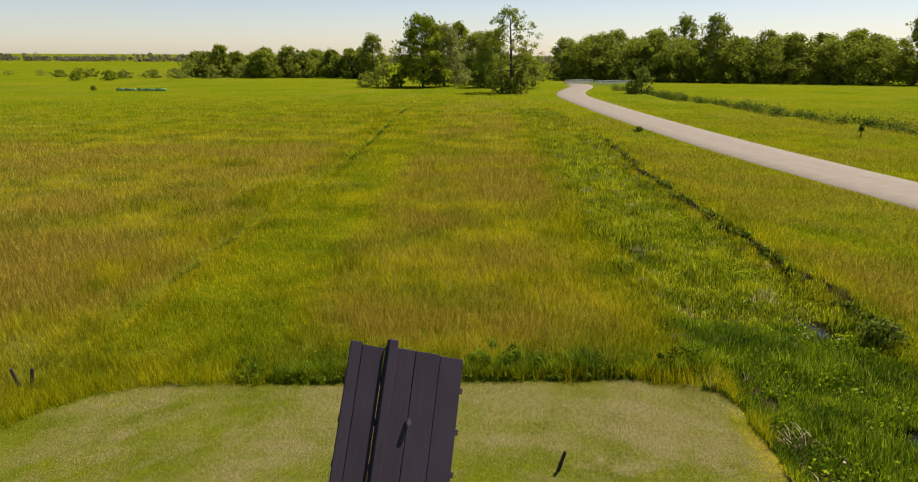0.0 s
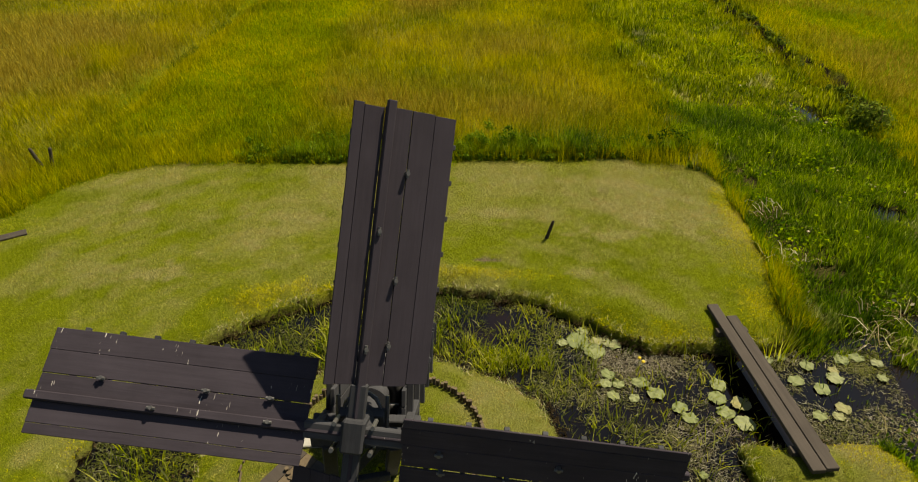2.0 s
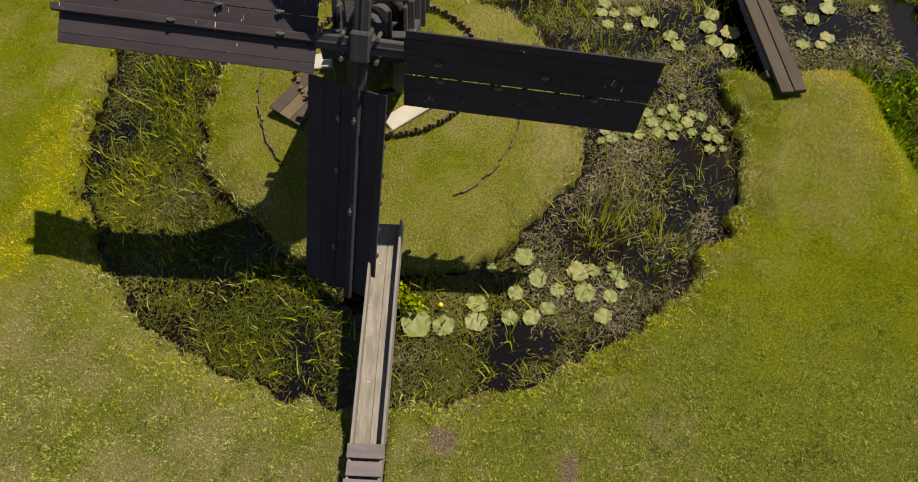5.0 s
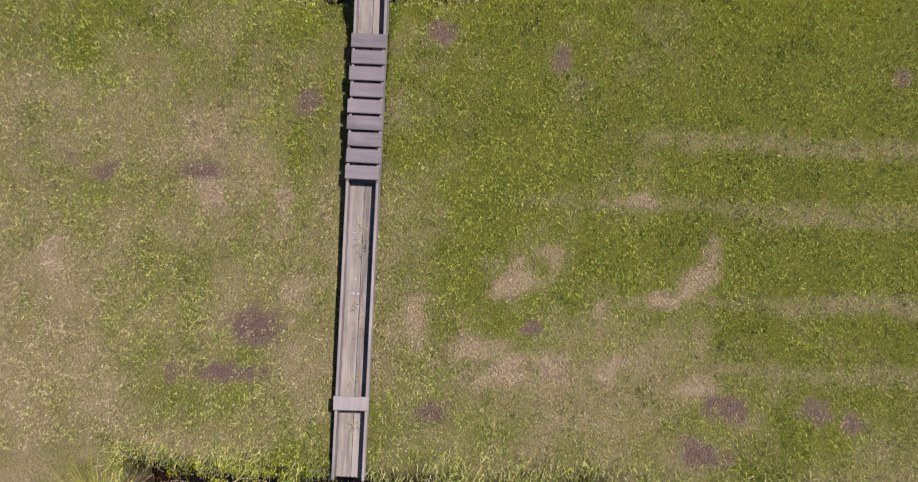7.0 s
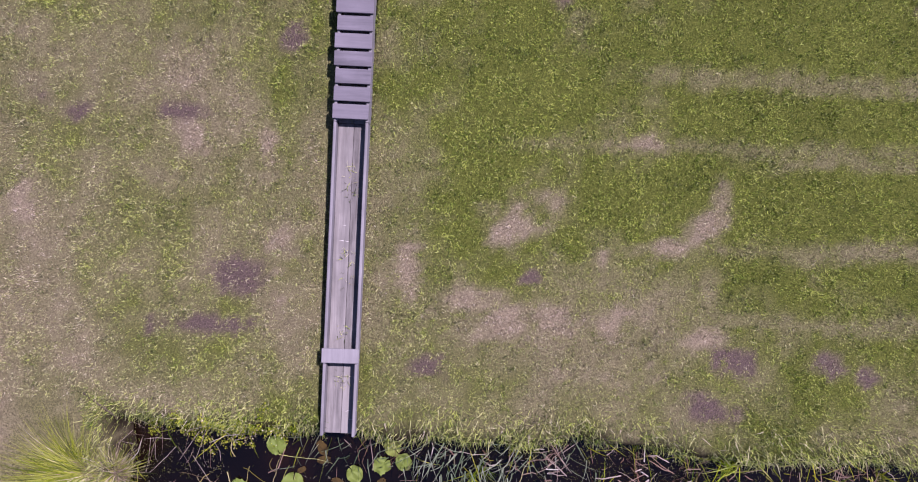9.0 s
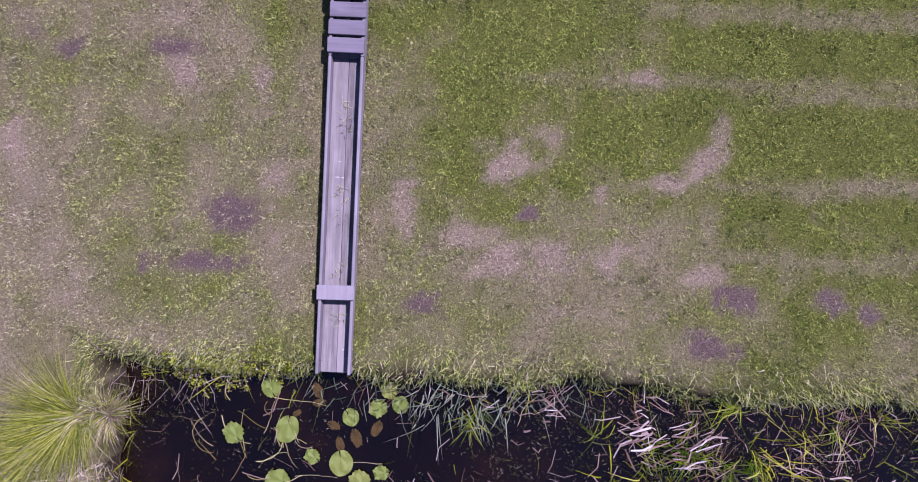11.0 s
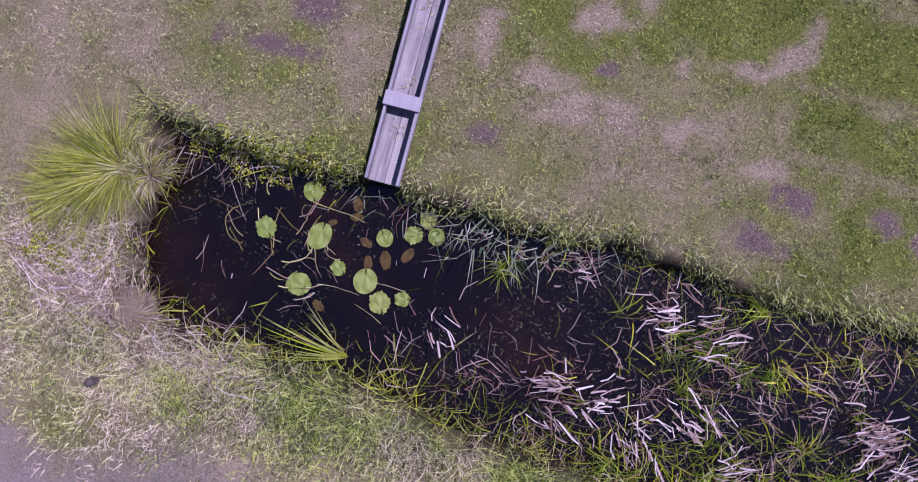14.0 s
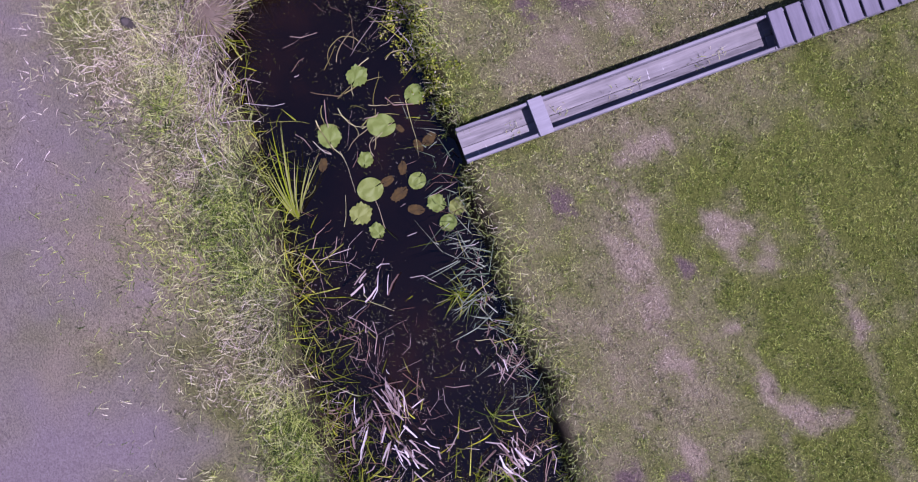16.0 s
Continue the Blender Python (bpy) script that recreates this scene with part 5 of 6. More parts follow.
def build_edge_weeds():
    """Leafy weeds along the foot of the tall grass, and in corners of the mill bed."""
    rng = np.random.default_rng(18)
    c, r = [], []
    dark, rd = [], []
    for i in range(80):
        x = rng.uniform(-5.2, 5.0)
        tall = 0.5 + 0.5 * float(smooth(-2.5, 1.5, np.array(x))) + 0.35 * math.sin(2.3 * x) * math.sin(0.9 * x + 1)
        dark.append((x, 14.5 + 0.06 * x + abs(rng.normal(0.1, 0.3)), rng.uniform(0.05, 0.5) * tall))
        rd.append(rng.uniform(0.08, 0.2))
    v, f = leaf_cloud(rng, np.array(dark), np.array(rd), 60, 0.05)
    v[:, 2] = np.maximum(v[:, 2], 0.0)
    tagged(new("nettle_bank", from_arrays("nettle_bank", v, f, NETTLE, {"dry": np.zeros(len(v))})), "green nettles at the foot of tall grass", "weeds", kind="stuff")
    x = rng.uniform(-5.3, 5.2, 17000)
    y = 14.42 + 0.06 * x + np.abs(rng.normal(0, 0.3, len(x)))
    tall = np.clip(0.55 + 0.35 * smooth(-2.5, 1.5, x) + 0.5 * wobble(x, y, 0.9, 3.0), 0.2, 1.3)
    n = len(x)
    stuff("edge_sedge", [blades(rng, x, y, terrain(x, y), rng.uniform(0.22, 0.58, n) * tall, rng.uniform(0.012, 0.024, n), rng.uniform(0.1, 0.6, n), 0.15, np.clip(rng.normal(0.02, 0.08, n), 0, 1), 2)], REEDGREEN, "dense green sedge edging the mown lawn", "sedge")
    foot = [(x, 14.32 + 0.06 * x + rng.uniform(0, 0.2), rng.uniform(0.0, 0.12)) for x in rng.uniform(-5.0, 5.0, 260)]
    v, f = leaf_cloud(rng, np.array(foot), rng.uniform(0.06, 0.14, 260), 45, 0.05)
    v[:, 2] = np.maximum(v[:, 2], 0.0)
    tagged(new("ground_ivy", from_arrays("ground_ivy", v, f, NETTLE, {"dry": np.zeros(len(v))})), "low dark weeds creeping along the lawn's edge", "weeds", kind="stuff")
    for x, y in ((-0.75, 5.62), (-0.55, 5.75), (-0.9, 5.45), (-0.35, 5.5)):
        c.append((x, y, 0.2))
        r.append(0.14)
    for x, y in ((-0.6, 2.75), (-0.45, 2.62)):
        c.append((x, y, MOAT_Z + 0.1))
        r.append(0.15)
    v, f = leaf_cloud(rng, np.array(c), np.array(r), 75, 0.055)
    tagged(new("leafy_weeds", from_arrays("leafy_weeds", v, f, REED, {"dry": np.zeros(len(v))})), "bright green leafy weeds beside the mill", "weeds", kind="stuff")
    # seedlings and moss on the trough floor
    out = []
    for cy, k in ((-0.95, 16), (-1.15, 20), (-1.75, 26), (-2.0, 10), (-2.5, 14), (-2.95, 30), (0.9, 12), (-0.45, 10)):
        x = -0.76 + 0.0113 * cy + rng.normal(0.01, 0.04, k)
        out.append(blades(rng, x, cy + rng.normal(0, 0.05, k), np.full(k, 0.194 + 0.018 * (cy - 1) - 0.118), rng.uniform(0.02, 0.07, k), rng.uniform(0.003, 0.006, k), rng.uniform(0.5, 1.6, k), 0.4, rng.uniform(0, 0.7, k), 2))
    stuff("trough_seedlings", out, LAWN, "small weeds and moss growing on the trough floor", "weeds")


def clump_blades(seed, k, r, h, w, lean, droop, dry, seg=5, turn=None):
    rng = np.random.default_rng(seed)
    a = rng.uniform(0, 2 * np.pi, k) if turn is None else rng.normal(turn[0], turn[1], k)
    q = r * np.sqrt(rng.random(k))
    return blades(rng, q * np.cos(a), q * np.sin(a), np.zeros(k), rng.uniform(h[0], h[1], k), rng.uniform(w[0], w[1], k), rng.uniform(lean[0], lean[1], k), rng.uniform(droop[0], droop[1], k), np.clip(rng.normal(dry, 0.15, k), 0, 1), seg, a + rng.normal(0, 0.25, k))


def build_tussock(name, label, x, y, z, seed, green, dead, r, h, turn=None):
    """A tuft of arching blades on a matted stool; green and dead are the counts of each."""
    tu = thing(name, label, "tussock", pose(x, y, z))
    bm = bmesh.new()
    bmesh.ops.create_icosphere(bm, subdivisions=2, radius=r)
    bmesh.ops.transform(bm, matrix=Matrix.Translation((0, 0, -0.05)) @ Matrix.Diagonal((1, 1, 0.35, 1)), verts=bm.verts)
    part("stool", bm, LOGWOOD, tu, "matted brown root stool", True)
    for key, k, mat, dry, hh in (("green_foliage", green, SEDGE, 0.08, h), ("dead_foliage", dead, SEDGE, 0.9, 0.8 * h)):
        if k:
            v, f, d = clump_blades(seed, k, r, (0.4 * hh, hh), (0.003, 0.008), (0.5, 1.3), (0.3, 0.8), dry, 5, turn)
            ob = new(key, from_arrays(key, v, f, mat, {"dry": d}))
            ob.parent = tu
            tagged(ob, kind="stuff")


def build_flag_iris(x, y):
    ir = thing("flag_iris", "yellow-green flag iris leaning out of the ditch", "water plant", pose(x, y, WATER_Z - 0.02))
    for i in range(22):
        v, f, d = clump_blades(500 + i, 1, 0.09, (0.4, 0.95), (0.012, 0.024), (0.75, 1.15), (0.35, 0.6), 0.2, 5, (2.95, 0.4))
        ob = new("leaf", from_arrays("leaf", v, f, REED, {"dry": d}))
        ob.parent = ir


build_lawn()
build_verges()
build_meadow()
build_ditch_reeds()
build_moat_plants()
build_ditch_plants()
build_floating_stems()
build_bank_peat()
build_tussock("sedge_tussock", "large arching tussock of yellow-green sedge beside the ditch", -3.2, -3.95, -0.02, 21, 1250, 90, 0.2, 0.66, (3.5, 1.0))
build_tussock("sedge_tussock", "smaller tussock of yellow-green sedge beside the ditch", -3.55, -4.25, -0.05, 25, 620, 60, 0.22, 0.46, (3.7, 1.1))
build_tussock("sedge_tussock", "smaller tussock of yellow-green sedge beside the ditch", -3.3, -4.55, -0.08, 26, 300, 80, 0.2, 0.34, (3.9, 1.2))
build_tussock("dead_sedge_tussock", "tuft of straw-coloured dead sedge at the ditch end", -2.97, -3.95, -0.06, 22, 260, 300, 0.14, 0.36)
build_tussock("straw_tussock", "flattened tuft of straw grass on the far ditch bank", -2.85, -5.3, -0.08, 23, 60, 200, 0.3, 0.4, (0.3, 1.0))
build_flag_iris(-0.72, -5.2)


# ---- water lilies ----
def pad_mesh(seed, ragged):
    rng = np.random.default_rng(seed)
    n = 64
    bm = bmesh.new()
    mid = bm.verts.new((0, -0.2, 0))
    ring = []
    ph = rng.uniform(0, 6.28, 4)
    for i in range(n + 1):
        t = i / n
        a = -math.pi / 2 + 0.07 + t * (2 * math.pi - 0.14)
        teeth = ragged * (0.1 * math.sin(5 * a + ph[1]) + 0.09 * math.sin(15 * a + ph[2]) + 0.1 * rng.uniform(-1, 1))
        r = 0.5 * (1 + 0.05 * math.sin(2 * a + ph[0]) + teeth)
        ring.append((bm.verts.new((0.86 * r * math.cos(a) * 0.6, 0.6 * r * math.sin(a), 0.001 + 0.006 * math.sin(3 * a + ph[3]))), bm.verts.new((0.86 * r * math.cos(a), r * math.sin(a), 0.012 * math.sin(5 * a + ph[3])))))
    for (a0, a1), (b0, b1) in zip(ring, ring[1:]):
        bm.faces.new((mid, a0, b0))
        bm.faces.new((a0, a1, b1, b0))
    me = bpy.data.meshes.new("lily_pad")
    bm.to_mesh(me)
    bm.free()
    me.materials.append(PAD)
    return me


def leafy_copy(me, mat):
    me = me.copy()
    me.materials.clear()
    me.materials.append(mat)
    return me


PADS = [pad_mesh(31 + i, 0.0 if i < 3 else 0.3 if i < 5 else 0.6) for i in range(6)]


YOUNG = [leafy_copy(me, PADGREEN) for me in PADS]


def lily_pad(x, y, size, k, yaw):
    ob = new("lily_pad", YOUNG[k] if y < -2 else PADS[k])
    ob.matrix_world = pose(x, y, (WATER_Z if y < -2 else MOAT_Z) + 0.022 + 0.006 * (k % 3), 2 * math.sin(7 * x), 2 * math.cos(9 * y), yaw) @ Matrix.Diagonal((0.98 * size, 0.98 * size, 1, 1))
    sol = ob.modifiers.new("thick", "SOLIDIFY")
    sol.thickness = 0.004
    tagged(ob, "ragged yellow-green water lily pad on dark water" if k > 2 else "smooth oval green water lily pad on dark water", "lily pad", "water lily pads")


for x, y, sz, k, yaw in ((-1.84, -4.16, .23, 5, 40), (-1.48, -3.7, .22, 4, 20), (-1.31, -4.11, .28, 0, 170), (-.68, -3.97, .19, 1, 220), (-1.05, -4.37, .17, 5, 60),
                         (-.76, -4.43, .27, 1, 190), (-.57, -4.6, .24, 5, 30), (-.36, -4.51, .17, 5, 100), (-1.39, -4.62, .26, 4, 80), (-.41, -3.87, .2, 5, 140), (-.31, -3.69, .19, 3, 50), (-.19, -3.83, .19, 4, 10)):
    lily_pad(x, y, sz, k, yaw)


DROWNED = plain_material("drowned brown leaf", (0.006, 0.004, 0.001), (0.15, 0.085, 0.004), 14.0, 0.95)
for i, (x, y, size, yaw) in enumerate(((-1.02, -3.72, .17, 30), (-1.0, -3.84, .14, 100), (-.62, -4.18, .19, 200), (-.78, -4.25, .15, 10), (-1.15, -4.78, .14, 60), (-.42, -4.08, .17, 150), (-.85, -4.06, .14, 250), (-1.22, -3.95, .1, 300))):
    ob = new("drowned_leaf", leafy_copy(PADS[5 - i % 2], DROWNED))
    ob.matrix_world = pose(x, y, WATER_Z + 0.008, 0, 0, yaw) @ Matrix.Diagonal((0.65 * size, 1.05 * size, 0.4, 1))
    tagged(ob, "rotting orange-brown lily leaf lying in dark water", "leaf", "drowned lily leaves")


def lily_field(seed, spread):
    """Loose colonies: middle x, y, half-widths, count, pad size."""
    rng = np.random.default_rng(seed)
    for cx, cy, sx, sy, count, size in spread:
        placed = []
        for _ in range(count * 12):
            x, y = cx + rng.normal(0, sx), cy + rng.normal(0, sy)
            s = size * rng.uniform(0.75, 1.2)
            if moat(np.array(x), np.array(y)) > 0.12 and all(math.hypot(x - a, y - b) > 0.42 * (s + c) for a, b, c in placed):
                placed.append((x, y, s))
                lily_pad(x, y, s, int(rng.integers(0, 6)), rng.uniform(0, 360))
            if len(placed) >= count:
                break


# single pads that lie clear of the colonies: x, y, size
FAR_PADS = [(1.73, 8.4, .4), (1.96, 8.15, .36), (2.24, 8.37, .31), (2.08, 7.66, .22), (2.02, 7.46, .2), (2.2, 7.44, .19), (2.52, 7.5, .25), (2.7, 7.28, .27), (2.09, 7.21, .19), (2.38, 7.18, .17), (2.97, 7.01, .24), (3.06, 6.82, .23), (3.63, 7.49, .27),
            (3.54, 7.22, .28), (3.84, 7.11, .3), (3.58, 6.95, .26), (3.78, 6.75, .3), (5.06, 7.93, .23), (4.78, 7.61, .24), (5.63, 8.08, .24), (5.36, 7.67, .26), (5.09, 7.45, .26), (4.84, 6.92, .21), (5.09, 6.91, .18), (5.23, 7.08, .23)]
NEAR_PADS = [(-.39, 2.43, .38), (-.08, 2.4, .27), (.29, 2.69, .25), (.28, 2.47, .27), (.65, 2.53, .21), (.9, 2.55, .22), (1.08, 2.66, .19), (.83, 3.31, .26), (.98, 3.04, .25), (.72, 2.84, .21), (1.45, 3.14, .28), (1.62, 3.17, .19), (1.2, 2.89, .19),
             (1.51, 2.87, .27), (1.9, 3.11, .17), (1.7, 2.59, .22), (.44, 3.15, .14), (1.83, 3.22, .13)]
for i, (x, y, sz) in enumerate(FAR_PADS + NEAR_PADS):
    lily_pad(x, y, sz, (3 + i % 3) if sz > 0.22 else i % 6, (137 * i) % 360)

lily_field(41, [(1.9, 8.3, .34, .16, 5, .24), (2.85, 5.4, .2, .13, 14, .17), (3.4, 5.25, .16, .16, 6, .15), (1.95, 5.15, .2, .08, 5, .16), (1.7, 2.8, .2, .16, 3, .16), (4.5, 8.1, .3, .15, 3, .18), (6.2, 8.0, .35, .3, 5, .2)])


def build_flower(x, y):
    fl = thing("lily_flower", "small yellow water lily flower on a stalk", "flower", pose(x, y, MOAT_Z))
    part("stalk", rod(bmesh.new(), (0, 0, -0.05), (0, 0, 0.1), 0.006, 0.005, 6), PAD, fl)
    bm = bmesh.new()
    bmesh.ops.create_icosphere(bm, subdivisions=2, radius=0.028)
    bmesh.ops.transform(bm, matrix=Matrix.Translation((0, 0, 0.11)) @ Matrix.Diagonal((1, 1, 0.75, 1)), verts=bm.verts)
    part("petals", bm, YELLOW, fl, "", True)


for x, y in ((2.62, 7.84), (2.58, 7.92), (-0.12, 2.62)):
    build_flower(x, y)


# ---- small things on the island and the lawn ----

def build_edging():
    ed = thing("log_edging", "ring of short upright dark logs edging the mill bed", "edging", pose(-0.95, 6.0, 0.0))
    n = 124
    me = None
    for i in range(n):
        a = 2 * math.pi * i / n
        x, y = 1.22 * math.cos(a), 1.22 * math.sin(a)
        if me is None:
            first = part("log", rod(bmesh.new(), (0, 0, -0.1), (0, 0, 0.1), 0.029, 0.025, 9), LOGWOOD, ed)
            me, ob = first.data, first
        else:
            ob = new("log", me)
            ob.parent = ed
        z = float(terrain(np.array(x - 0.95), np.array(y + 6.0))) + 0.03 * math.sin(i * 2.4)
        ob.matrix_basis = pose(x, y, z, 4 * math.sin(i * 1.7), 4 * math.cos(i * 2.9), i * 40)


def build_ring_rail():
    """A rotted round timber rail, half sunk in the turf."""
    rail = thing("sunken_rail", "rotten remains of a round timber rail sunk in the turf", "rail", pose(-0.95, 5.6, 0))
    rng = np.random.default_rng(51)
    a = -60.0
    while a < 250:
        step = rng.uniform(5, 11)
        if a < 2 or 165 < a < 222:
            bm = bmesh.new()
            for j in range(3):
                q0, q1 = radians(a + step * j / 3), radians(a + step * (j + 1) / 3)
                r = (1.82 if a < 100 else 1.7) + 0.03 * math.sin(5 * q0) + rng.uniform(-0.015, 0.015)
                p, q = Vector((r * math.cos(q0), r * math.sin(q0), 0.02)), Vector((r * math.cos(q1), r * math.sin(q1), 0.02 + rng.uniform(-0.01, 0.01)))
                z = float(terrain(np.array(p.x - 0.95), np.array(p.y + 5.6)))
                p.z += z
                q.z += z
                beam(bm, p, q, rng.uniform(0.012, 0.026), 0.04, 0.003)
            part("rail_piece", bm, LOGWOOD, rail)
        a += step * rng.uniform(1.0, 1.25)


def build_slabs():
    def ground_at(x, y):
        return float(terrain(np.array(x), np.array(y)))
    for x, y, w, l, yaw in ((-0.6, 5.2, 0.78, 0.24, 39), (-1.93, 5.98, 0.42, 0.26, 5)):
        bm = box(bmesh.new(), -w / 2, w / 2, -l / 2, l / 2, -0.04, 0.05, 0.01)
        ob = part("concrete_slab", bm, CONCRETE)
        ob.matrix_basis = pose(x, y, ground_at(x, y), 2, -2, yaw)
        tagged(ob, "pale weathered concrete slab lying in the grass", "slab", "concrete slabs")
    hatch = thing("wooden_hatch", "dark brown boarded hatch lying on the turf", "hatch", pose(-2.0, 5.35, ground_at(-2.0, 5.35) + 0.05, 3, -3, 12 + 45))
    for j in range(3):
        part("board", box(bmesh.new(), -0.38, 0.38, -0.25 + j * 0.168, -0.087 + j * 0.168, -0.015, 0.015, 0.004), BROWNWOOD if j != 1 else LOGWOOD, hatch)
    for x in (-0.28, 0.28):
        part("batten", box(bmesh.new(), x - 0.03, x + 0.03, -0.24, 0.24, -0.045, -0.015, 0.004), LOGWOOD, hatch)


def build_stake(x, y, h, rx, ry, r=0.035, label="short weathered wooden stake standing in the lawn"):
    z = float(terrain(np.array(x), np.array(y)))
    bm = rod(bmesh.new(), (0, 0, -0.1), (0, 0, h), r, r * 0.8, 9)
    rod(bm, (0, 0, h), (0, 0, h + 0.03), r * 0.8, r * 0.3, 9)
    ob = part("stake", bm, BARK)
    ob.matrix_basis = pose(x, y, z, rx, ry, 0)
    tagged(ob, label, "stake", "stakes")


build_edging()
build_ring_rail()
build_slabs()
build_stake(1.44, 11.05, 0.38, 4, 14)
build_stake(-9.55, 13.75, 0.42, 5, -14, 0.045, "dark rotten stake among tall grass")
build_stake(-9.3, 13.75, 0.42, -3, 8, 0.045, "dark rotten stake among tall grass")
build_stake(-2.94, -5.93, 0.16, 0, 6, 0.05, "short dark wooden stump beside the dusty track")
stem = part("fallen_stem", rod(bmesh.new(), (0, 0, 0), (0.4, 0, 0.03), 0.009, 0.006, 7), LOGWOOD, None, "", True)
stem.matrix_basis = pose(-3.25, -3.16, 0.035, 0, 0, -32)
tagged(stem, "pale dry plant stem lying across the turf", "stem")
lost = part("loose_plank", box(bmesh.new(), -0.1, 0.1, -0.6, 0.6, 0, 0.04, 0.006), BROWNWOOD)
lost.matrix_basis = pose(-8.75, 10.55, float(terrain(np.array(-8.75), np.array(10.55))), 0, 0, -55)
tagged(lost, "loose brown plank lying at the edge of the lawn", "plank")


# ---- trees and the distance ----
def crown_shape(t, bare):
    """Half-width of a crown, from 0 to 1, at a share t of the tree's height."""
    u = min(max((t - bare * 0.5) / (1 - bare * 0.5), 0.0), 1.0)
    return min(1.0, 0.6 + 1.8 * u) * (1 - u ** 2.4) ** 0.65


def tree(x, y, h, w, seed, label, tone=0.0, open_=0.0, bare=0.18, leaf=0.34, per=46, name="tree", group=""):
    """A tapered trunk with limbs and a crown of leaf clumps on them. bare: trunk below the crown, as a share of its height."""
    rng = np.random.default_rng(seed)
    tr = thing(name, label, "tree" if name == "tree" else "bush", pose(x, y, float(terrain(np.array(x), np.array(y)))), group)
    h, w = 0.94 * h, 1.18 * w
    bm = bmesh.new()
    lean = rng.normal(0, 0.03, 2) * h
    r0 = 0.02 * h + 0.04
    pts = [Vector((lean[0] * t * t, lean[1] * t * t, h * 0.93 * t - (0.3 if t == 0 else 0))) for t in np.linspace(0, 1, 6)]
    for i in range(5):
        rod(bm, pts[i], pts[i + 1], r0 * (1 - i / 5.6), r0 * (1 - (i + 1) / 5.6), 8)
    centers, radii = [], []
    limbs = int(10 + 0.7 * h)
    lobes = rng.uniform(0.72, 1.2, (5, 7))
    for i in range(limbs):
        t = bare + (0.9 - bare) * (i + rng.random()) / limbs
        a = i * 2.4 + rng.uniform(-0.5, 0.5)
        reach = w / 2 * crown_shape(t, bare) * rng.uniform(0.6, 0.9)
        k = min(4, int(t * 5))
        root = pts[k].lerp(pts[k + 1], t * 5 - k)
        tip = root + Vector((reach * math.cos(a), reach * math.sin(a), 0.06 * h))
        tip.z = min(max(tip.z, 0.25), h)
        rod(bm, root, tip, r0 * 0.4 * (1 - t * 0.6), r0 * 0.08, 5)
    count = int((230 if h > 6 else 70) * (1 - 0.45 * open_))
    for i in range(count):
        t = bare + (1 - bare) * ((i + 0.5) / count) ** 1.05 * 0.95
        a = rng.uniform(0, 2 * math.pi)
        reach = w / 2 * crown_shape(t, bare) * (0.35 + 0.65 * rng.random() ** 0.6) * rng.uniform(0.75, 1.12) * lobes[min(4, int(5 * t)), int(a * 1.1) % 7]
        centers.append((lean[0] * t * t + reach * math.cos(a), lean[1] * t * t + reach * math.sin(a), t * h * rng.uniform(0.95, 1.02)))
        radii.append((0.085 * w + 0.045 * h * min(1, w / h)) * rng.uniform(0.4, 1.1) * (1 - 0.4 * open_))
    part("trunk", bm, BARK, tr, "", True)
    v, f = leaf_cloud(rng, np.array(centers), np.array(radii), int(per * 0.95), leaf * 0.9)
    v[:, 2] = np.maximum(v[:, 2], 0.02)
    crown = new("crown", from_arrays("crown", v, f, LEAF, {"dry": np.full(len(v), tone)}))
    crown.parent = tr
    return tr


DECID = "full green deciduous tree at the meadow's edge"
tree(-11.8, 153, 16.2, 11.2, 61, "tall dark green broadleaf tree with dense rounded crown", 0.0, 0.0, 0.08, 0.42, 70)
tree(-7.4, 155, 14.2, 9.4, 62, "grey-green willow with a soft dense crown", 0.75, 0.0, 0.06, 0.34, 70)
tree(-0.5, 178, 13.0, 9.0, 63, "bright yellow-green broadleaf tree", 0.3, 0.0, 0.1, 0.4, 60)
tree(-5.0, 190, 16.0, 8.0, 64, "dark broadleaf tree rising behind others", 0.0, 0.1, 0.15, 0.4, 50)
tree(5.9, 129, 16.2, 10.0, 65, "open loose alder with a thin bare-stemmed top", 0.15, 0.8, 0.1, 0.34, 42)
tree(2.5, 150, 12.5, 8.0, 66, DECID, 0.2, 0.1, 0.08, 0.36, 50)
tree(9.5, 150, 8.0, 7.0, 67, DECID, 0.25, 0.2, 0.08, 0.36, 40)
rng_t = np.random.default_rng(70)
# the line of trees across the left field
for i in range(15):
    u = i / 14
    hh = 6.9 + 2.2 * rng_t.random() + (3.0 if i in (2, 14) else 0) + 1.5 * u
    tree(-85 + 55 * u + rng_t.normal(0, 1), 214 + rng_t.normal(0, 5), hh, 6.5 + 2.5 * rng_t.random(), 100 + i, DECID, 0.1 + 0.25 * rng_t.random(), 0.1, 0.06, 0.45, 34, "tree", "field tree line")
# the wood to the right of the road
for i in range(26):
    u = i / 25
    row = i % 2
    hh = 12.5 + 4.0 * rng_t.random() + (4.5 if i in (10, 11) else 0) + (8 if i == 25 else 0) - 2.0 * row
    tree(25 + 84 * u + rng_t.normal(0, 1), 205 - 22 * u + (1 - row) * 10 + rng_t.normal(0, 2), hh, 8.5 + 3.0 * rng_t.random(), 200 + i, DECID, 0.05 + 0.3 * rng_t.random(), 0.12, 0.05, 0.48, 40, "tree", "roadside wood")
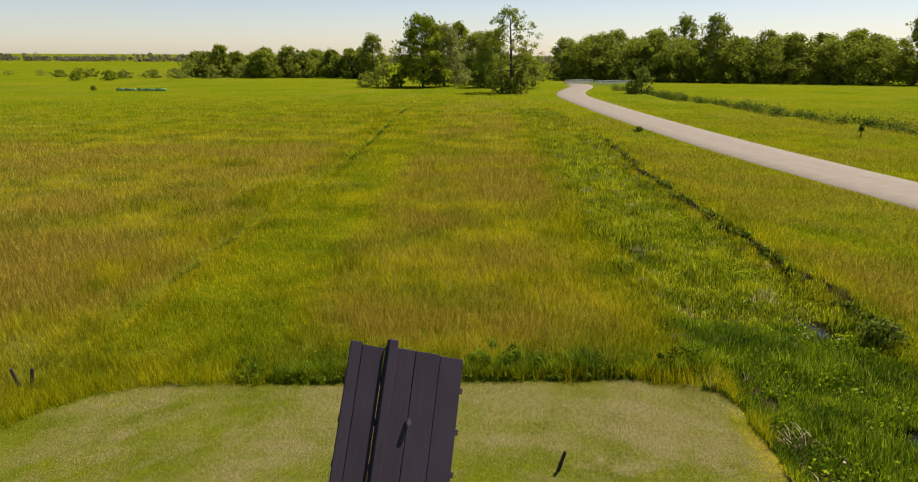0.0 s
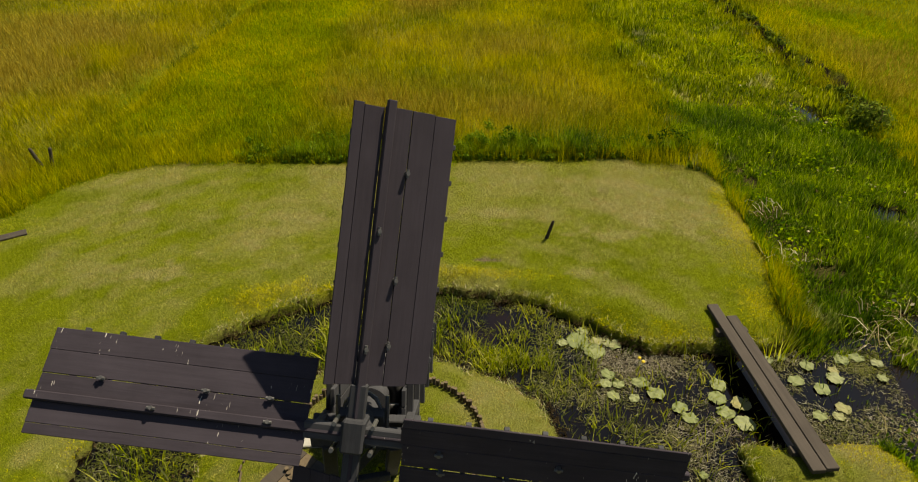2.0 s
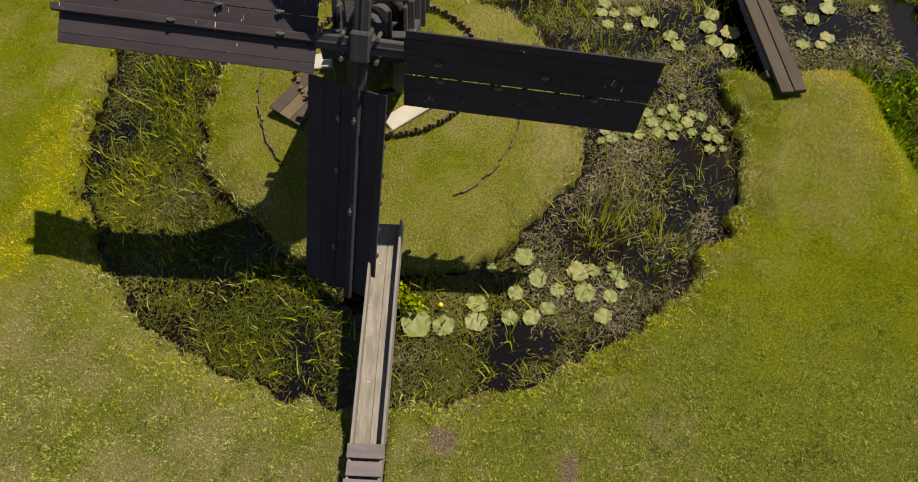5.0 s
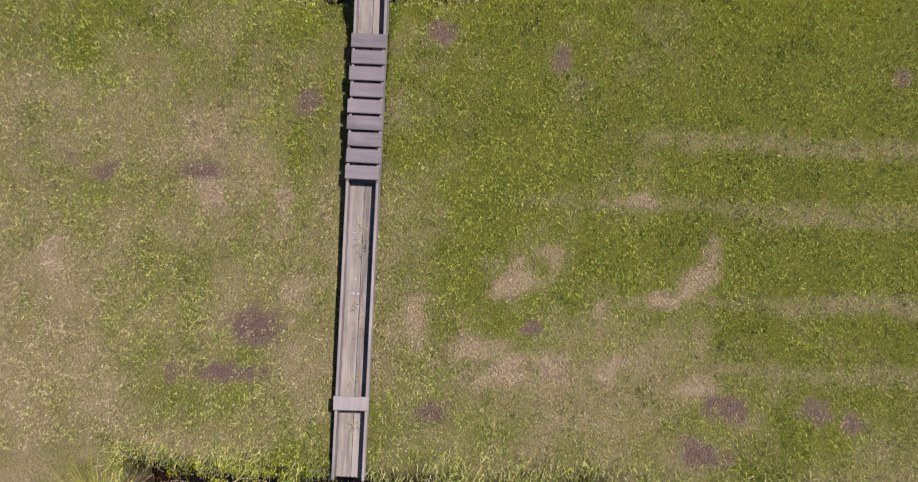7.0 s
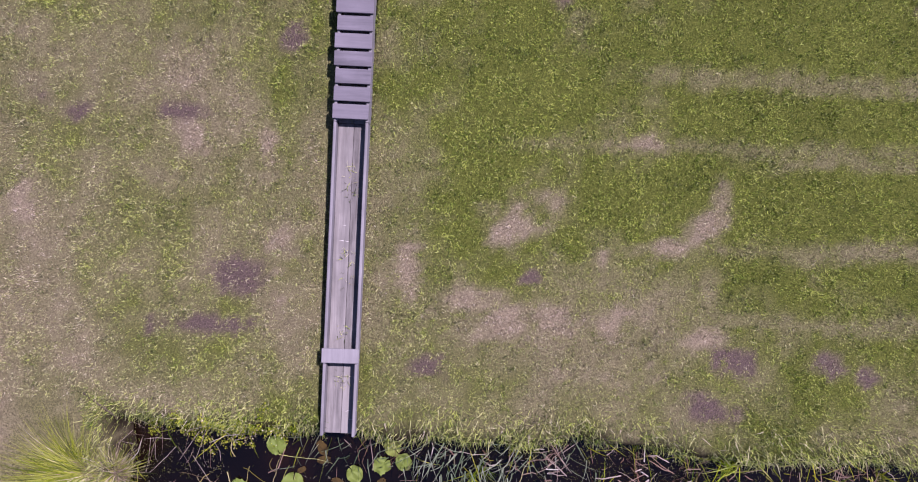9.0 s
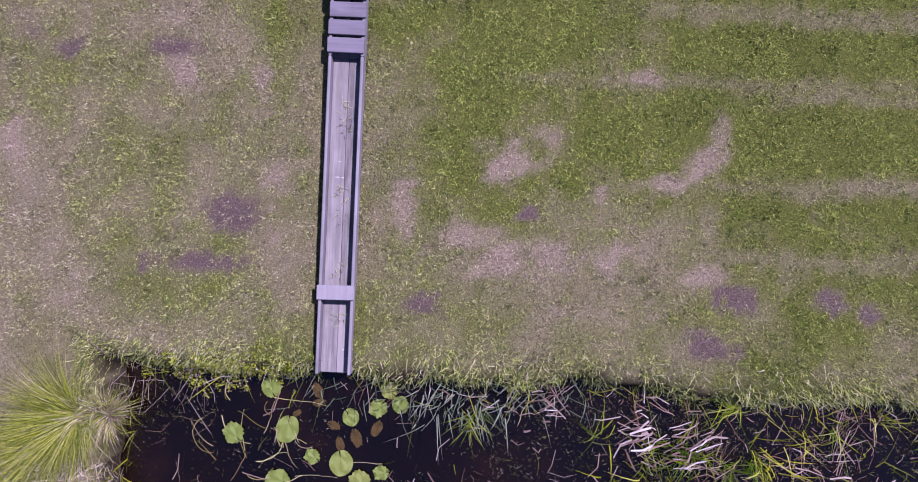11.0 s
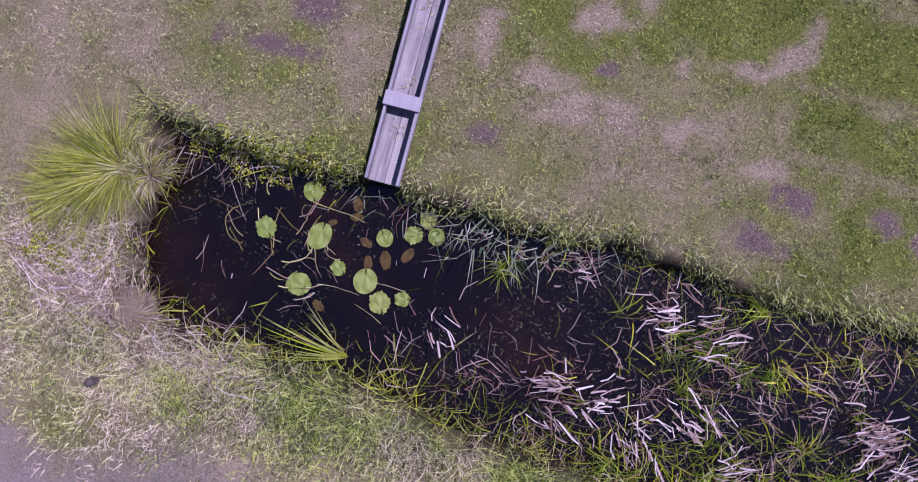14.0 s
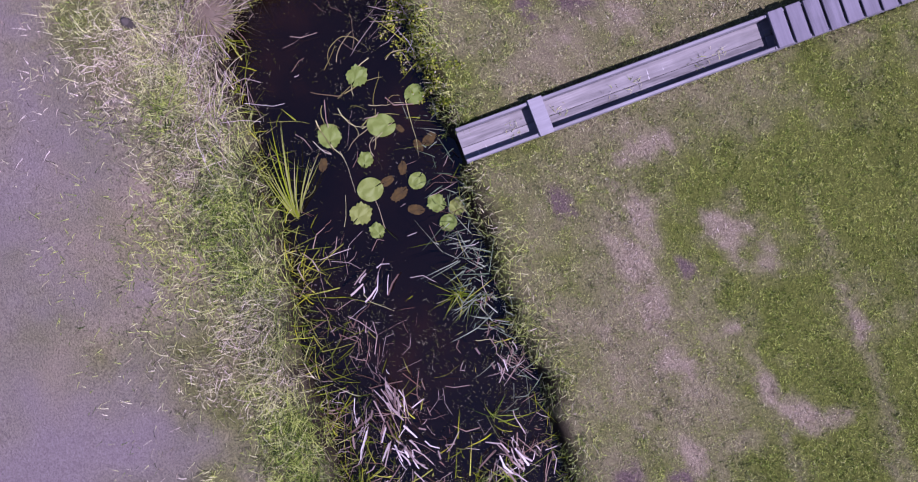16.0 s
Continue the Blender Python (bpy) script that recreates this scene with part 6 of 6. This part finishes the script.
# bushes
for x, y, h, w, seed, tone in ((-20, 150, 5.0, 6.0, 301, 0.3), (-23.5, 152, 3.2, 5.0, 302, 0.2), (-17, 150, 3.0, 3.5, 303, 0.1), (-3.0, 158, 4.0, 5.0, 304, 0.5), (0.5, 150, 3.2, 4.0, 305, 0.4),
                               (30.0, 132, 5.2, 4.0, 306, 0.3), (28.4, 133, 2.6, 3.0, 307, 0.2), (4.2, 128, 4.4, 3.6, 321, 0.2), (7.6, 129, 5.0, 4.0, 322, 0.2), (6.0, 127.4, 2.6, 3.2, 323, 0.3), (16, 215, 6.0, 9.0, 308, 0.2), (22, 210, 5.0, 7.0, 309, 0.3), (-102, 180, 3.2, 4.6, 310, 0.0), (-94.5, 181, 2.8, 3.8, 311, 0.0),
                               (-75, 200, 4.0, 6.0, 312, 0.3), (-68, 204, 4.2, 7.0, 313, 0.35), (-84, 198, 3.0, 6.0, 314, 0.4), (-113, 207, 2.6, 4.0, 315, 0.1), (-122, 206, 2.2, 4.0, 316, 0.1), (-133, 215, 2.0, 4.2, 324, 0.1), (-99, 199, 2.4, 5.0, 325, 0.2), (-92, 200, 2.6, 5.5, 326, 0.2), (-146, 219, 1.6, 4.0, 327, 0.1), (-72, 132, 1.0, 1.2, 317, 0.1), (14.8, 65.6, 0.5, 0.9, 318, 0.2)):
    tree(x, y, h, w, seed, "rounded leafy bush standing in the meadow", tone, 0.0, 0.02, 0.3 if h > 2 else 0.12, 26, "bush", "meadow bushes")
tree(33.2, 62.2, 1.4, 0.45, 320, "small dark sapling standing on its own", 0.1, 0.3, 0.4, 0.12, 20, "tree")


def build_undergrowth():
    rng = np.random.default_rng(81)
    c, r = [], []
    for i in range(820):
        u = rng.random()
        c.append((24 + 86 * u, 200 - 22 * u + rng.normal(0, 2.5), 0.6 + 10.0 * rng.random() ** 1.3))
        r.append(rng.uniform(0.9, 2.2))
    for i in range(230):
        c.append((-86 + 56 * rng.random(), 210 + rng.normal(0, 2.0), rng.uniform(0.5, 4.2)))
        r.append(rng.uniform(0.8, 1.9))
    v, f = leaf_cloud(rng, np.array(c), np.array(r), 60, 0.45)
    v[:, 2] = np.maximum(v[:, 2], 0.0)
    tagged(new("undergrowth", from_arrays("undergrowth", v, f, LEAF, {"dry": np.full(len(v), 0.15)})), "dense dark green undergrowth below the wood", "undergrowth", kind="stuff")
    # scrub and reeds along the ditch past the road
    c, r = [], []
    for y in np.arange(40, 150, 0.55):
        x = 40.8 - 0.145 * (y - 67) + 0.8 * math.sin(y * 0.2)
        if math.sin(y * 0.37) + 0.6 * math.sin(y * 1.1) > -1.2:
            c.append((x + rng.normal(0, 0.5), y, rng.uniform(-0.2, 0.55)))
            r.append(rng.uniform(0.6, 1.2))
    v, f = leaf_cloud(rng, np.array(c), np.array(r), 120, 0.17)
    tagged(new("ditch_scrub", from_arrays("ditch_scrub", v, f, NETTLE, {"dry": np.full(len(v), 0.2)})), "low dark scrub and rushes along a meadow ditch", "scrub", kind="stuff")
    c, r = [], []
    for i in range(1000):
        x = rng.uniform(-640, 330)
        c.append((x, 570 + 0.1 * abs(x) + rng.normal(0, 12), rng.uniform(0.5, 5.2) * (0.85 + 0.25 * math.sin(x * 0.04))))
        r.append(rng.uniform(1.8, 3.6))
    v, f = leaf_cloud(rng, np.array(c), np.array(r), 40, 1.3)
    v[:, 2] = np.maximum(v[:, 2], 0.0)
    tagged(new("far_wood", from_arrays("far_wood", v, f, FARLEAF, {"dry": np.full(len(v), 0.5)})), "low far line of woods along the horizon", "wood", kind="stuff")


build_undergrowth()
build_edge_weeds()


def build_fence(x0, y0, x1, y1, n):
    fe = thing("bridge_fence", "white painted wooden railing at the road bend", "fence", pose(x0, y0, 0), "white railings")
    d = Vector((x1 - x0, y1 - y0, 0))
    for i in range(n):
        p = d * (i / (n - 1))
        part("post", box(bmesh.new(), p.x - 0.07, p.x + 0.07, p.y - 0.07, p.y + 0.07, -0.2, 1.15, 0.01), WHITEPAINT, fe)
    for z in (0.4, 0.75, 1.08):
        part("rail", beam(bmesh.new(), (0, -0.1, z), (d.x, d.y - 0.1, z), 0.05, 0.2), WHITEPAINT, fe)


build_fence(20.6, 169.5, 27.5, 173.0, 6)
build_fence(27.0, 166.5, 36.5, 170.5, 8)


def build_bales():
    rng = np.random.default_rng(91)
    for i, x in enumerate((-66.4, -64.6, -62.6, -60.9, -59.0)):
        bm = bmesh.new()
        bmesh.ops.create_cone(bm, cap_ends=True, segments=18, radius1=0.3, radius2=0.3, depth=2.0)
        bmesh.ops.bevel(bm, geom=bm.edges[:], offset=0.06, segments=2, affect="EDGES")
        ob = part("wrapped_bale", bm, TARP, None, "", True)
        ob.matrix_basis = pose(x, 131.6 + rng.normal(0, 0.3), 0.2, 90, 0, 90 + rng.normal(0, 8))
        tagged(ob, "pale green wrapped bale lying in the meadow", "bale", "wrapped bales")


build_bales()
